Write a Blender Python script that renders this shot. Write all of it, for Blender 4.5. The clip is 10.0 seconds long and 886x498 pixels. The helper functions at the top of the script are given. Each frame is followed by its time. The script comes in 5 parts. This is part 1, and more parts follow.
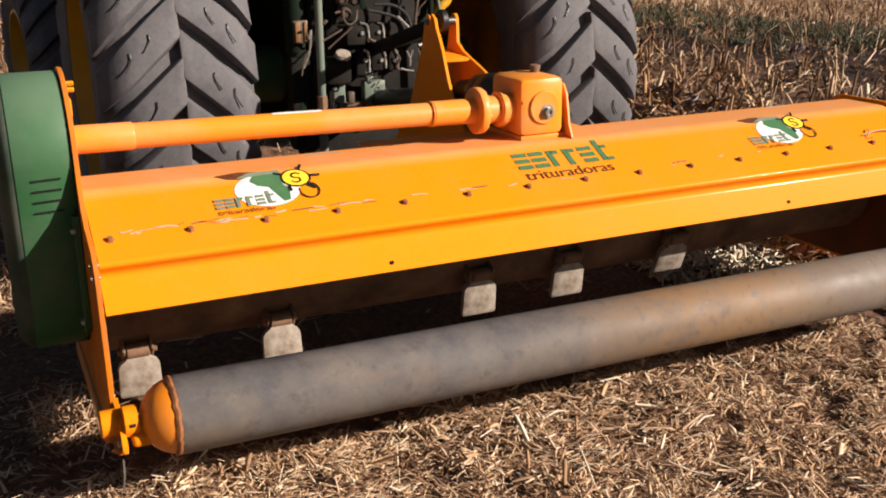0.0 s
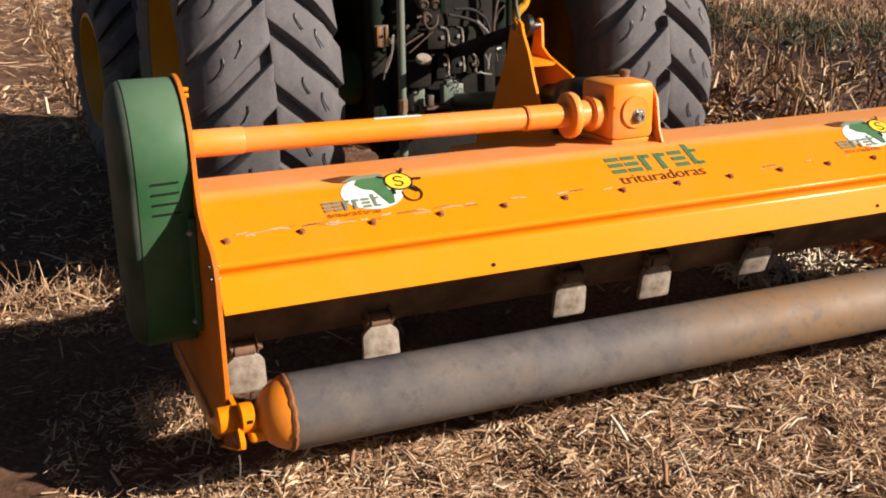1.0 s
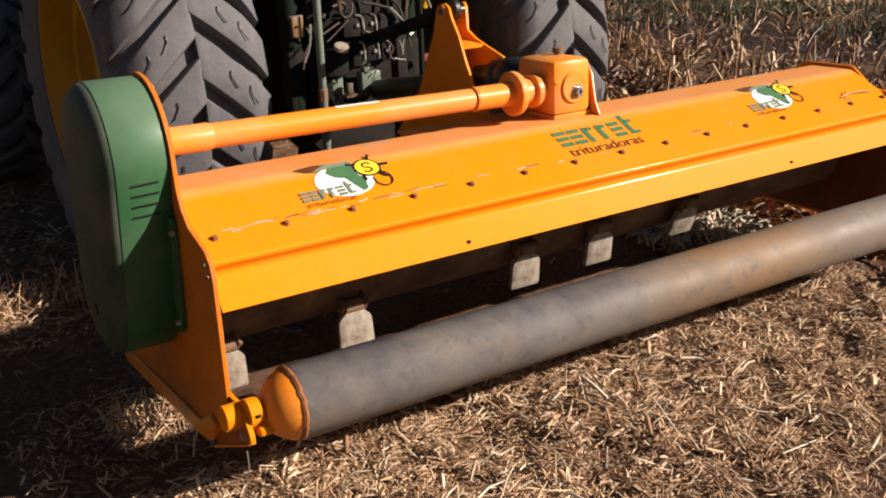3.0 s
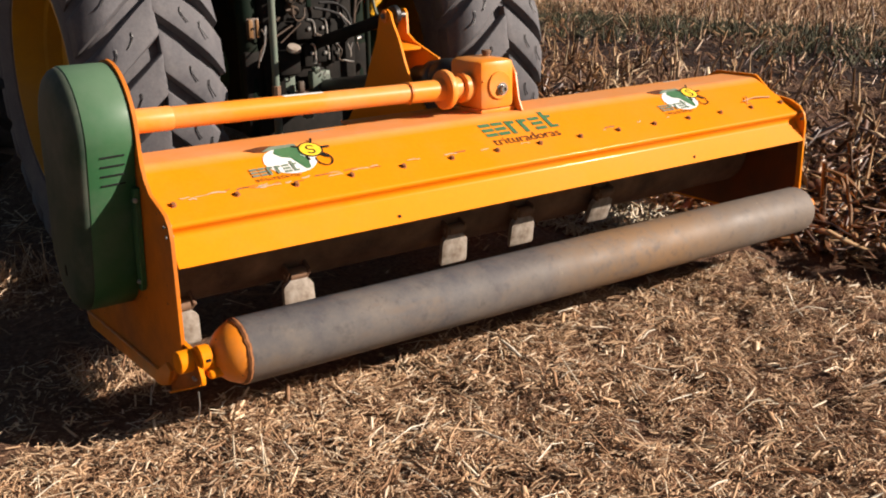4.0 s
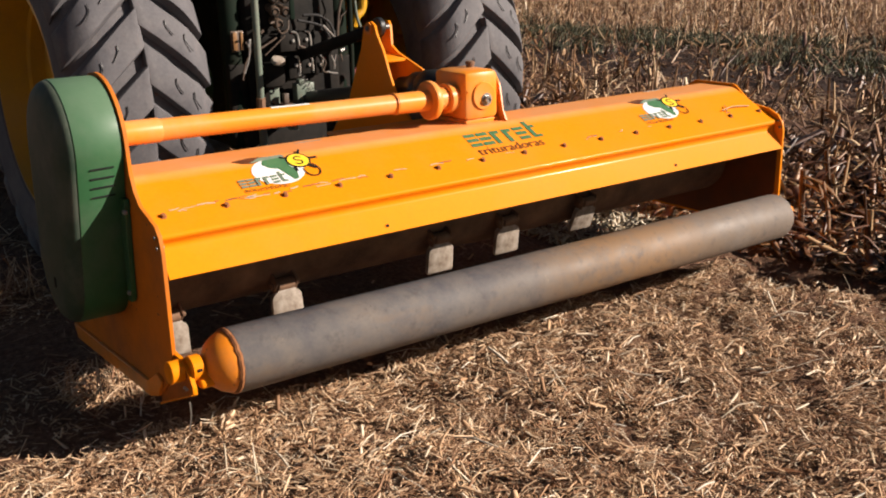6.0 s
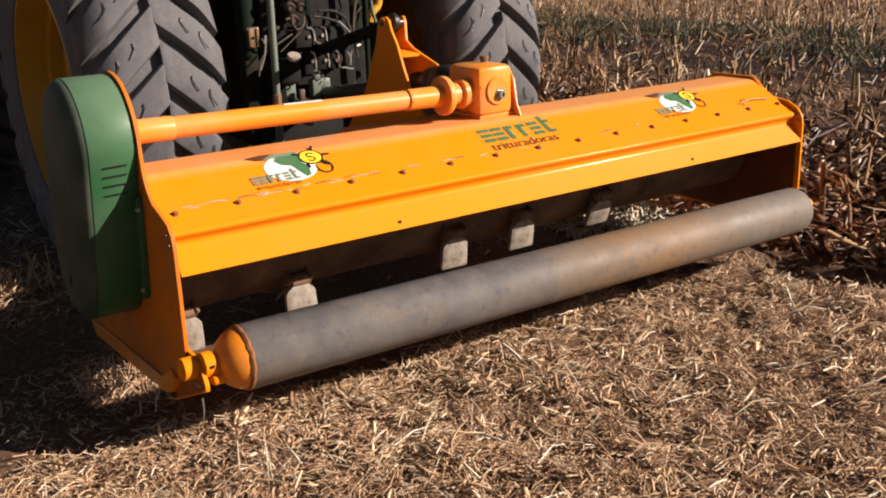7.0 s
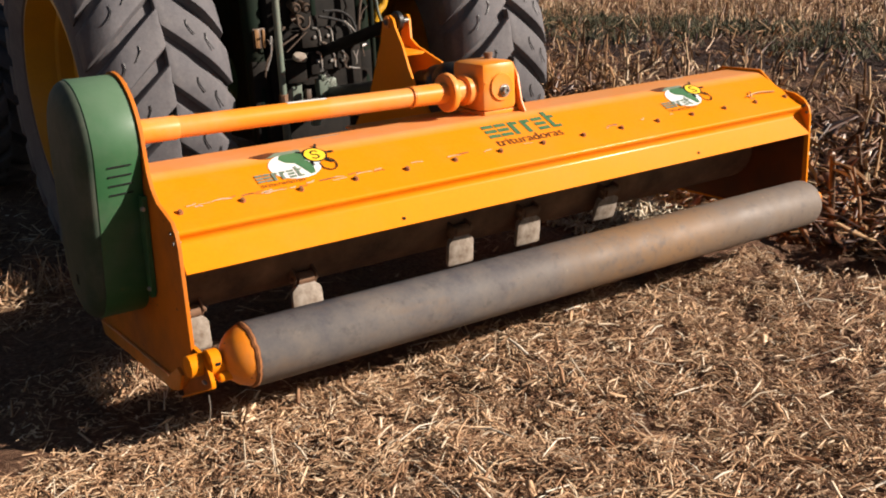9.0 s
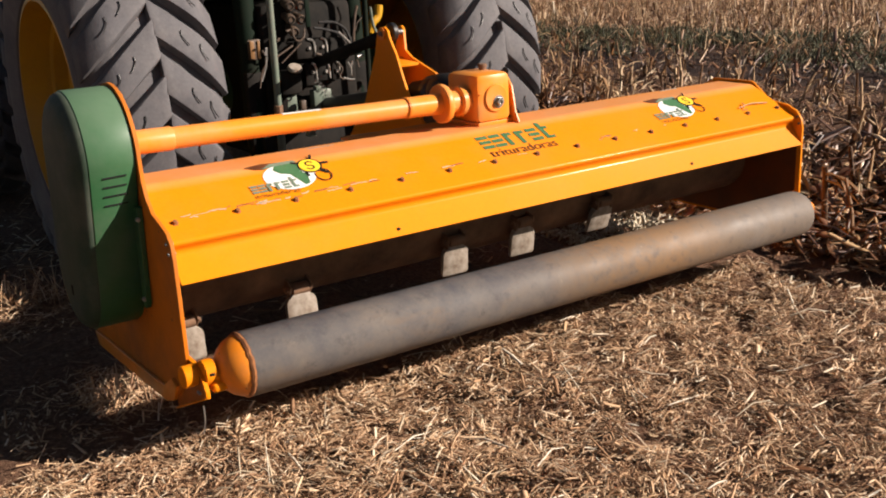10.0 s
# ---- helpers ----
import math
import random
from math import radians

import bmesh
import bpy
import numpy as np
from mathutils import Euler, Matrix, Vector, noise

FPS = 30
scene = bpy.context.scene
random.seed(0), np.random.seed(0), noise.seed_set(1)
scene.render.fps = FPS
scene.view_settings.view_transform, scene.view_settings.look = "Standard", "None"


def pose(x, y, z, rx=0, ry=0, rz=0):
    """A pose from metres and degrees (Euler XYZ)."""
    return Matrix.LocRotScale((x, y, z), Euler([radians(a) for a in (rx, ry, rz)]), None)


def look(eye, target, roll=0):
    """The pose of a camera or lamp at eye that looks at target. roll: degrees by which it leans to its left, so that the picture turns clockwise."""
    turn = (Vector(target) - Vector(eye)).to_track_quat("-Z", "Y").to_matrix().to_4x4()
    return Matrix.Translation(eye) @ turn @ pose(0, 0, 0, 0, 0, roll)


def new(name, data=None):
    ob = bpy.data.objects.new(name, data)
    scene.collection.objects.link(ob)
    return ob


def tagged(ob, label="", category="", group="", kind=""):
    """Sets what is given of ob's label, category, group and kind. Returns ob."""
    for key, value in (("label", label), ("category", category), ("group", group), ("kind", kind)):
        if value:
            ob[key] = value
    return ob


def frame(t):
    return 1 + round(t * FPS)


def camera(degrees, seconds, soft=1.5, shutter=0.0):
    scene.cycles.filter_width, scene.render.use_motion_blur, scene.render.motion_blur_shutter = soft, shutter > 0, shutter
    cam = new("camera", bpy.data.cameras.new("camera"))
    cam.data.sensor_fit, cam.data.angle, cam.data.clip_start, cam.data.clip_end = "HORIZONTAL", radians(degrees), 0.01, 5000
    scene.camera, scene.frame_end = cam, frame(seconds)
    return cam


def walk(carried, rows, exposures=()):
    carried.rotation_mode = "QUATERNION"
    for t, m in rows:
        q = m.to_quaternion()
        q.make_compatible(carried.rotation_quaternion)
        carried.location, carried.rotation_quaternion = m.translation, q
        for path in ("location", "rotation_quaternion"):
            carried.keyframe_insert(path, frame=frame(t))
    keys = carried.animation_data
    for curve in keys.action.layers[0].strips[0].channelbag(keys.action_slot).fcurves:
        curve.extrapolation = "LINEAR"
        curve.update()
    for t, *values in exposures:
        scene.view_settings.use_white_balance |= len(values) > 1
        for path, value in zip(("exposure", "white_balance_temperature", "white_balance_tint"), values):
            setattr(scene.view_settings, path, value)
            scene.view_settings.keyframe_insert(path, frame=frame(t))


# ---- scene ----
cam = camera(48.2, 10.0, soft=1.95)
PATH = [
    (0, (-0.255, -2.691, 1.519), (0.544, -0.958, 0.92), -0.7),
    (0.5, (-0.361, -2.678, 1.547), (0.353, -0.907, 0.952), -0.9),
    (1, (-0.467, -2.655, 1.55), (0.273, -0.897, 0.95), -1.0),
    (1.5, (-0.568, -2.611, 1.535), (0.261, -0.89, 0.941), -1.5),
    (2, (-0.594, -2.495, 1.525), (0.305, -0.826, 0.888), -0.8),
    (2.2, (-0.598, -2.458, 1.546), (0.297, -0.782, 0.92), -1.8),
    (3.3, (-0.961, -2.626, 1.56), (0.11, -1.054, 0.942), -1.8),
    (3.5, (-0.983, -2.727, 1.54), (0.104, -1.156, 0.947), -1.2),
    (4, (-1.025, -2.946, 1.543), (0.065, -1.381, 0.941), -1.1),
    (4.5, (-1.085, -2.971, 1.568), (0.03, -1.421, 0.972), -0.3),
    (5, (-1.12, -2.948, 1.565), (0.032, -1.415, 0.997), -0.7),
    (6.5, (-1.043, -2.97, 1.541), (0.062, -1.411, 0.95), -1.7),
    (7, (-1.03, -2.981, 1.554), (0.054, -1.409, 0.961), -1.9),
    (7.5, (-1.02, -2.998, 1.546), (0.068, -1.418, 0.983), -1.8),
    (8, (-1.01, -3.011, 1.535), (0.063, -1.423, 0.962), -2.3),
    (8.5, (-1.008, -3.019, 1.529), (0.057, -1.426, 0.956), -2.7),
    (9, (-1.005, -3.014, 1.531), (0.054, -1.422, 0.944), -2.9),
    (9.5, (-1.007, -3.019, 1.537), (0.058, -1.429, 0.956), -2.9),
    (10, (-1.011, -3.022, 1.534), (0.061, -1.433, 0.967), -2.8),
]
walk(cam, [(t, look(eye, target, roll)) for t, eye, target, roll in PATH])

# ---- light ----
SUN = Vector((1.0, -0.88, 0.645)).normalized()
world = bpy.data.worlds.new("sky")
scene.world = world
world.use_nodes = True
sky = world.node_tree.nodes.new("ShaderNodeTexSky")
sky.sky_type, sky.sun_disc = "NISHITA", False
sky.sun_elevation = math.asin(SUN.z)
sky.sun_rotation = math.atan2(SUN.x, SUN.y)
world.node_tree.links.new(sky.outputs[0], world.node_tree.nodes["Background"].inputs[0])
world.node_tree.nodes["Background"].inputs[1].default_value = 0.022
lamp = bpy.data.lights.new("sun", "SUN")
lamp.energy, lamp.angle, lamp.color = 5.0, radians(0.6), (1.0, 0.875, 0.765)
sun = new("sun", lamp)
sun.matrix_world = look(SUN * 40, (0, 0, 0))
scene.view_settings.exposure = 0.89


# ---- materials ----
def ramp(nt, fac, stops):
    r = nt.nodes.new("ShaderNodeValToRGB")
    el = r.color_ramp.elements
    while len(el) < len(stops):
        el.new(0.5)
    for e, (p, c) in zip(el, stops):
        e.position, e.color = p, (*c, 1)
    nt.links.new(fac, r.inputs[0])
    return r.outputs[0]


def noise_tex(nt, scale, detail=4, rough=0.55, stretch=(1, 1, 1), which="Object"):
    co = nt.nodes.new("ShaderNodeTexCoord")
    mp = nt.nodes.new("ShaderNodeMapping")
    mp.inputs["Scale"].default_value = stretch
    n = nt.nodes.new("ShaderNodeTexNoise")
    n.inputs["Scale"].default_value, n.inputs["Detail"].default_value, n.inputs["Roughness"].default_value = scale, detail, rough
    nt.links.new(co.outputs[which], mp.inputs[0])
    nt.links.new(mp.outputs[0], n.inputs["Vector"])
    return n.outputs["Fac"]


def mix(nt, fac, a, b):
    m = nt.nodes.new("ShaderNodeMix")
    m.data_type = "RGBA"
    if isinstance(fac, float):
        m.inputs[0].default_value = fac
    else:
        nt.links.new(fac, m.inputs[0])
    for socket, v in ((m.inputs[6], a), (m.inputs[7], b)):
        if isinstance(v, tuple):
            socket.default_value = (*v, 1)
        else:
            nt.links.new(v, socket)
    return m.outputs[2]


def bump(nt, bsdf, height, strength, dist=0.004):
    b = nt.nodes.new("ShaderNodeBump")
    b.inputs["Strength"].default_value, b.inputs["Distance"].default_value = strength, dist
    nt.links.new(height, b.inputs["Height"])
    nt.links.new(b.outputs[0], bsdf.inputs["Normal"])


def band(nt, edges, strength):
    """A soft-edged stretch along x: rises over the first edge and falls over the second."""
    co = nt.nodes.new("ShaderNodeTexCoord")
    xyz = nt.nodes.new("ShaderNodeSeparateXYZ")
    nt.links.new(co.outputs["Object"], xyz.inputs[0])
    for lo, hi in edges:
        span = nt.nodes.new("ShaderNodeMapRange")
        span.inputs[1].default_value, span.inputs[2].default_value = lo, hi
        nt.links.new(xyz.outputs[0], span.inputs[0])
        both = nt.nodes.new("ShaderNodeMath")
        both.operation = "MULTIPLY"
        if isinstance(strength, float):
            both.inputs[0].default_value = strength
        else:
            nt.links.new(strength, both.inputs[0])
        nt.links.new(span.outputs[0], both.inputs[1])
        strength = both.outputs[0]
    return strength


def material(name):
    m = bpy.data.materials.new(name)
    m.use_nodes = True
    return m, m.node_tree, m.node_tree.nodes["Principled BSDF"]


def paint(name, col, dust=(0.30, 0.22, 0.14), amount=0.25, rough=0.38, coat=0.3, scale=3.0, chips=None, spec=0.35, coat_rough=0.25, sky_sheen=None):
    """Sprayed paint with dust in patches, fine grain, and now and then a chip."""
    m, nt, b = material(name)
    big = ramp(nt, noise_tex(nt, scale, 6, 0.65), [(0.42, (0, 0, 0)), (0.78, (amount, amount, amount))])
    fine = noise_tex(nt, 60, 5, 0.7)
    grain = ramp(nt, fine, [(0.35, (0.75, 0.75, 0.75)), (0.65, (1.0, 1.0, 1.0))])
    mul = nt.nodes.new("ShaderNodeMix")
    mul.data_type, mul.blend_type = "RGBA", "MULTIPLY"
    mul.inputs[0].default_value = 0.25
    mul.inputs[6].default_value = (*col, 1)
    nt.links.new(grain, mul.inputs[7])
    out = mix(nt, big, mul.outputs[2], dust)
    if sky_sheen:
        # sky sheen on the upper faces, painted as a pale dusty film fading downwards
        lo, hi, tone = sky_sheen
        co = nt.nodes.new("ShaderNodeTexCoord")
        xyz = nt.nodes.new("ShaderNodeSeparateXYZ")
        nt.links.new(co.outputs["Object"], xyz.inputs[0])
        span = nt.nodes.new("ShaderNodeMapRange")
        span.inputs[1].default_value, span.inputs[2].default_value = lo, hi
        nt.links.new(xyz.outputs[2], span.inputs[0])
        both = nt.nodes.new("ShaderNodeMath")
        both.operation = "MULTIPLY"
        nt.links.new(span.outputs[0], both.inputs[0])
        nt.links.new(ramp(nt, noise_tex(nt, 3.5, 8, 0.7), [(0.28, (0.25,) * 3), (0.66, (0.9,) * 3)]), both.inputs[1])
        out = mix(nt, both.outputs[0], out, tone)
    if chips:
        spots = ramp(nt, noise_tex(nt, 26, 3, 0.6), [(0.70, (0, 0, 0)), (0.73, (1, 1, 1))])
        out = mix(nt, spots, out, chips)
    nt.links.new(out, b.inputs["Base Color"])
    r = ramp(nt, noise_tex(nt, scale * 2, 5, 0.6), [(0.3, (rough - 0.02,) * 3), (0.75, (min(rough + 0.07, 1),) * 3)])
    nt.links.new(r, b.inputs["Roughness"])
    b.inputs["Coat Weight"].default_value, b.inputs["Coat Roughness"].default_value = coat, coat_rough
    b.inputs["Specular IOR Level"].default_value = spec
    bump(nt, b, noise_tex(nt, 9, 2), 0.03, 0.004)
    return m


def plain(name, lo, hi, rough=0.6, metal=0.0, scale=12, bumpy=0.2, stretch=(1, 1, 1), spec=0.5):
    m, nt, b = material(name)
    n = noise_tex(nt, scale, 7, 0.65, stretch)
    nt.links.new(ramp(nt, n, [(0.3, lo), (0.72, hi)]), b.inputs["Base Color"])
    b.inputs["Roughness"].default_value, b.inputs["Metallic"].default_value = rough, metal
    b.inputs["Specular IOR Level"].default_value = spec
    bump(nt, b, noise_tex(nt, scale * 5, 4, 0.7), bumpy, 0.004)
    return m


def islands(name, stops, rough=0.65, scale=40, spec=0.3, patchy=0.0):
    """Each joined piece takes its own tone, with streaky grain, and damp darker patches of a hand's size where patchy."""
    m, nt, b = material(name)
    g = nt.nodes.new("ShaderNodeNewGeometry")
    c = ramp(nt, g.outputs["Random Per Island"], stops)
    gr = ramp(nt, noise_tex(nt, scale, 4, 0.7), [(0.3, (0.68, 0.64, 0.60)), (0.7, (1.0, 1.0, 1.0))])
    tones = [(gr, 0.7)]
    if patchy:
        tones.append((ramp(nt, noise_tex(nt, 4.5, 5, 0.62), [(0.36, (0.28, 0.20, 0.18)), (0.47, (0.78, 0.68, 0.64)), (0.58, (1.0, 1.0, 1.0))]), patchy))
    for tone, amount in tones:
        mul = nt.nodes.new("ShaderNodeMix")
        mul.data_type, mul.blend_type = "RGBA", "MULTIPLY"
        mul.inputs[0].default_value = amount
        nt.links.new(c, mul.inputs[6])
        nt.links.new(tone, mul.inputs[7])
        c = mul.outputs[2]
    nt.links.new(c, b.inputs["Base Color"])
    b.inputs["Roughness"].default_value = rough
    b.inputs["Specular IOR Level"].default_value = spec
    return m


ORANGE = paint("orange_paint", (0.80, 0.246, 0.006), (0.44, 0.24, 0.10), 0.22, 0.30, 0.0, 2.2, spec=0.09)
HOOD_ORANGE = paint("glossy_orange_paint", (0.80, 0.246, 0.006), (0.44, 0.24, 0.10), 0.22, 0.38, 0.07, 2.2, spec=0.03, coat_rough=0.14, sky_sheen=(0.830, 0.856, (0.69, 0.335, 0.155)))
DUSTY_ORANGE = paint("dusty_orange_paint", (0.80, 0.26, 0.022), (0.52, 0.33, 0.19), 0.55, 0.34, 0.0, 4.5, spec=0.22)
ORANGE_WORN = paint("worn_orange_paint", (0.80, 0.24, 0.012), (0.30, 0.17, 0.08), 0.6, 0.45, 0.15, 7, (0.12, 0.06, 0.03))
GREEN = paint("green_cover_paint", (0.030, 0.108, 0.042), (0.17, 0.17, 0.14), 0.45, 0.50, 0.04, 3.0, spec=0.25, sky_sheen=(0.90, 1.12, (0.095, 0.165, 0.10)))
TRACTOR_GREEN = paint("dusty_green_paint", (0.03, 0.085, 0.035), (0.16, 0.13, 0.09), 0.7, 0.5, 0.1, 5)
PALE_GREEN = paint("pale_green_paint", (0.125, 0.16, 0.125), (0.18, 0.16, 0.13), 0.6, 0.5, 0.1, 9)
YELLOW = paint("yellow_rim_paint", (0.55, 0.29, 0.010), (0.22, 0.14, 0.06), 0.5, 0.45, 0.2, 3)
DARK = plain("dark_iron", (0.006, 0.006, 0.0055), (0.022, 0.018, 0.015), 0.75, 0.0, 9, 0.3, spec=0.12)
BLACK = plain("black_rubber", (0.006, 0.006, 0.007), (0.018, 0.017, 0.016), 0.45, 0.0, 20, 0.2)
DIRTY = plain("soiled_brown_steel", (0.070, 0.038, 0.023), (0.25, 0.135, 0.075), 0.8, 0.0, 6, 0.5)
BARE = plain("bare_grey_steel", (0.30, 0.29, 0.27), (0.55, 0.53, 0.50), 0.35, 0.8, 15, 0.2)
HAMMER = plain("worn_bright_steel", (0.16, 0.115, 0.08), (0.44, 0.39, 0.33), 0.6, 0.0, 22, 0.4)
TAN = plain("tan_coupler_cap", (0.028, 0.018, 0.012), (0.11, 0.07, 0.045), 0.6, 0.0, 20, 0.2)
AMBER = plain("amber_lens", (0.16, 0.085, 0.04), (0.26, 0.14, 0.06), 0.25, 0.0, 20, 0.1)
RUST = plain("rusty_weld", (0.13, 0.042, 0.012), (0.38, 0.15, 0.045), 0.85, 0.0, 18, 0.6)
STEEL = plain("dull_dark_steel", (0.05, 0.048, 0.045), (0.16, 0.155, 0.15), 0.4, 0.5, 15, 0.2)
WHITE = plain("white_vinyl", (0.70, 0.70, 0.68), (0.82, 0.82, 0.80), 0.45, 0.0, 10, 0.05)
PRINT_GREEN = plain("green_print", (0.045, 0.135, 0.055), (0.065, 0.175, 0.075), 0.5, 0.0, 30, 0.05)
PRINT_GREY = plain("grey_green_print", (0.12, 0.17, 0.12), (0.20, 0.25, 0.18), 0.5, 0.0, 30, 0.05)
PRINT_BROWN = plain("brown_print", (0.06, 0.018, 0.006), (0.13, 0.04, 0.01), 0.5, 0.0, 40, 0.05)
PRINT_YELLOW = plain("yellow_print", (0.80, 0.52, 0.02), (0.88, 0.60, 0.04), 0.5, 0.0, 30, 0.05)
PRINT_BLACK = plain("black_print", (0.008, 0.008, 0.008), (0.02, 0.02, 0.02), 0.8, 0.0, 30, 0.05, spec=0.1)


def rubber():
    m, nt, b = material("dusty_tyre_rubber")
    dirt = ramp(nt, noise_tex(nt, 5, 8, 0.7), [(0.30, (0.070, 0.068, 0.078)), (0.55, (0.115, 0.108, 0.114)), (0.8, (0.18, 0.160, 0.150))])
    fine = ramp(nt, noise_tex(nt, 70, 4, 0.7), [(0.3, (0.6, 0.6, 0.6)), (0.7, (1, 1, 1))])
    mul = nt.nodes.new("ShaderNodeMix")
    mul.data_type, mul.blend_type = "RGBA", "MULTIPLY"
    mul.inputs[0].default_value = 0.6
    nt.links.new(dirt, mul.inputs[6])
    nt.links.new(fine, mul.inputs[7])
    nt.links.new(mul.outputs[2], b.inputs["Base Color"])
    b.inputs["Roughness"].default_value = 0.75
    bump(nt, b, noise_tex(nt, 90, 4, 0.7), 0.35, 0.004)
    return m


def roller_steel():
    m, nt, b = material("scuffed_roller_steel")
    base = ramp(nt, noise_tex(nt, 3.2, 10, 0.74), [(0.34, (0.085, 0.083, 0.094)), (0.50, (0.145, 0.132, 0.126)), (0.68, (0.210, 0.175, 0.145))])
    rust = ramp(nt, noise_tex(nt, 1.5, 9, 0.75, (0.8, 2, 2)), [(0.53, (0, 0, 0)), (0.66, (0.45, 0.45, 0.45))])
    c = mix(nt, rust, base, (0.205, 0.128, 0.070))
    # a brown film that thickens towards one end
    film = band(nt, ((0.9, 2.0),), ramp(nt, noise_tex(nt, 2.0, 8, 0.7), [(0.30, (0.25,) * 3), (0.62, (0.9,) * 3)]))
    patch = band(nt, ((1.30, 1.62), (2.45, 2.0)), ramp(nt, noise_tex(nt, 5.0, 9, 0.75), [(0.36, (0,) * 3), (0.54, (0.95,) * 3)]))
    c = mix(nt, film, c, (0.150, 0.104, 0.066))
    c = mix(nt, patch, c, (0.215, 0.130, 0.068))
    pits = ramp(nt, noise_tex(nt, 17, 6, 0.7), [(0.54, (0, 0, 0)), (0.66, (0.5, 0.5, 0.5))])
    c = mix(nt, pits, c, (0.070, 0.063, 0.064))
    specks = ramp(nt, noise_tex(nt, 48, 5, 0.75), [(0.65, (0, 0, 0)), (0.71, (0.6, 0.6, 0.6))])
    c = mix(nt, specks, c, (0.045, 0.036, 0.032))
    flecks = ramp(nt, noise_tex(nt, 31, 4, 0.7), [(0.69, (0, 0, 0)), (0.73, (0.5, 0.5, 0.5))])
    c = mix(nt, flecks, c, (0.34, 0.26, 0.18))
    nt.links.new(c, b.inputs["Base Color"])
    nt.links.new(ramp(nt, noise_tex(nt, 6, 5), [(0.3, (0.52,) * 3), (0.7, (0.72,) * 3)]), b.inputs["Roughness"])
    b.inputs["Specular IOR Level"].default_value = 0.34
    bump(nt, b, noise_tex(nt, 30, 6, 0.7), 0.25, 0.003)
    return m


def soil():
    m, nt, b = material("mulched_soil")
    broad = ramp(nt, noise_tex(nt, 0.9, 5, 0.6), [(0.35, (0.10, 0.050, 0.033)), (0.65, (0.21, 0.116, 0.073))])
    fine = ramp(nt, noise_tex(nt, 45, 8, 0.75), [(0.30, (0.05, 0.028, 0.018)), (0.45, (0.16, 0.086, 0.053)), (0.6, (0.33, 0.195, 0.120)), (0.75, (0.60, 0.43, 0.29))])
    c = mix(nt, 0.55, broad, fine)
    # unmulched ground beside the strip: damp, and painted darker for shade between rows
    c = mix(nt, band(nt, ((2.95, 3.25), (13.5, 11.5)), ramp(nt, noise_tex(nt, 2.6, 6, 0.65), [(0.30, (0.35,) * 3), (0.65, (0.85,) * 3)])), c, (0.062, 0.036, 0.026))
    # a furrow between the stubble and the weeds, painted dark for damp and shade
    dark_furrow = band(nt, ((7.9, 8.5), (11.2, 10.2)), 0.85)
    c = mix(nt, dark_furrow, c, (0.032, 0.021, 0.018))
    nt.links.new(c, b.inputs["Base Color"])
    b.inputs["Roughness"].default_value = 0.9
    b.inputs["Specular IOR Level"].default_value = 0.15
    bump(nt, b, noise_tex(nt, 38, 8, 0.75), 1.0, 0.03)
    return m


RUBBER, ROLLER, SOIL = rubber(), roller_steel(), soil()
STRAW = islands("chopped_straw", [(0.0, (0.24, 0.130, 0.072)), (0.28, (0.48, 0.295, 0.165)), (0.60, (0.68, 0.465, 0.280)), (0.86, (0.80, 0.61, 0.415)), (1.0, (0.88, 0.76, 0.58))], patchy=0.38)
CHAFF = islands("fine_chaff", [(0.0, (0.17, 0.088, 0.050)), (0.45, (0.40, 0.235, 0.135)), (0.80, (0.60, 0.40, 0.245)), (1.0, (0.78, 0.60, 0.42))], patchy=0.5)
HUSK = islands("pale_husk", [(0.0, (0.35, 0.25, 0.15)), (0.5, (0.62, 0.52, 0.38)), (1.0, (0.85, 0.78, 0.65))])
STALK = islands("dry_maize_stalk", [(0.0, (0.08, 0.040, 0.020)), (0.45, (0.24, 0.135, 0.070)), (0.75, (0.40, 0.265, 0.15)), (1.0, (0.57, 0.44, 0.29))])
LEAF = islands("dry_maize_leaf", [(0.0, (0.055, 0.019, 0.008)), (0.40, (0.185, 0.084, 0.033)), (0.70, (0.36, 0.205, 0.096)), (0.90, (0.50, 0.34, 0.19)), (1.0, (0.64, 0.50, 0.33))], 0.5, 25, 0.4)
RED_LEAF = islands("red_brown_maize_leaf", [(0.0, (0.035, 0.013, 0.006)), (0.40, (0.115, 0.044, 0.017)), (0.72, (0.24, 0.110, 0.042)), (0.92, (0.38, 0.22, 0.10)), (1.0, (0.55, 0.40, 0.24))], 0.45, 25, 0.5)
WEED = islands("green_weed", [(0.0, (0.026, 0.029, 0.015)), (0.6, (0.070, 0.072, 0.034)), (1.0, (0.18, 0.155, 0.085))])
# shaded end plate: orange painted browner for the shade, with dirt patches and chips
SHADED_ORANGE = paint("shaded_soiled_orange_paint", (0.62, 0.175, 0.012), (0.24, 0.10, 0.045), 0.75, 0.5, 0.0, 3.5, (0.16, 0.07, 0.03), spec=0.15)
# the bracket face's shade, put into a darker orange than its edge
SHADED_STRAP = paint("shaded_strap_paint", (0.40, 0.11, 0.012), (0.14, 0.06, 0.025), 0.8, 0.5, 0.0, 8)
# dark orange that carries the shade under the hood's right end
INNER_SHADE_ORANGE = paint("inner_shade_orange_paint", (0.17, 0.046, 0.008), (0.07, 0.034, 0.016), 0.8, 0.55, 0.0, 6)
DEEP_GREEN = paint("deep_green_paint", (0.006, 0.013, 0.008), (0.018, 0.014, 0.010), 0.7, 0.75, 0.0, 6, spec=0.1)


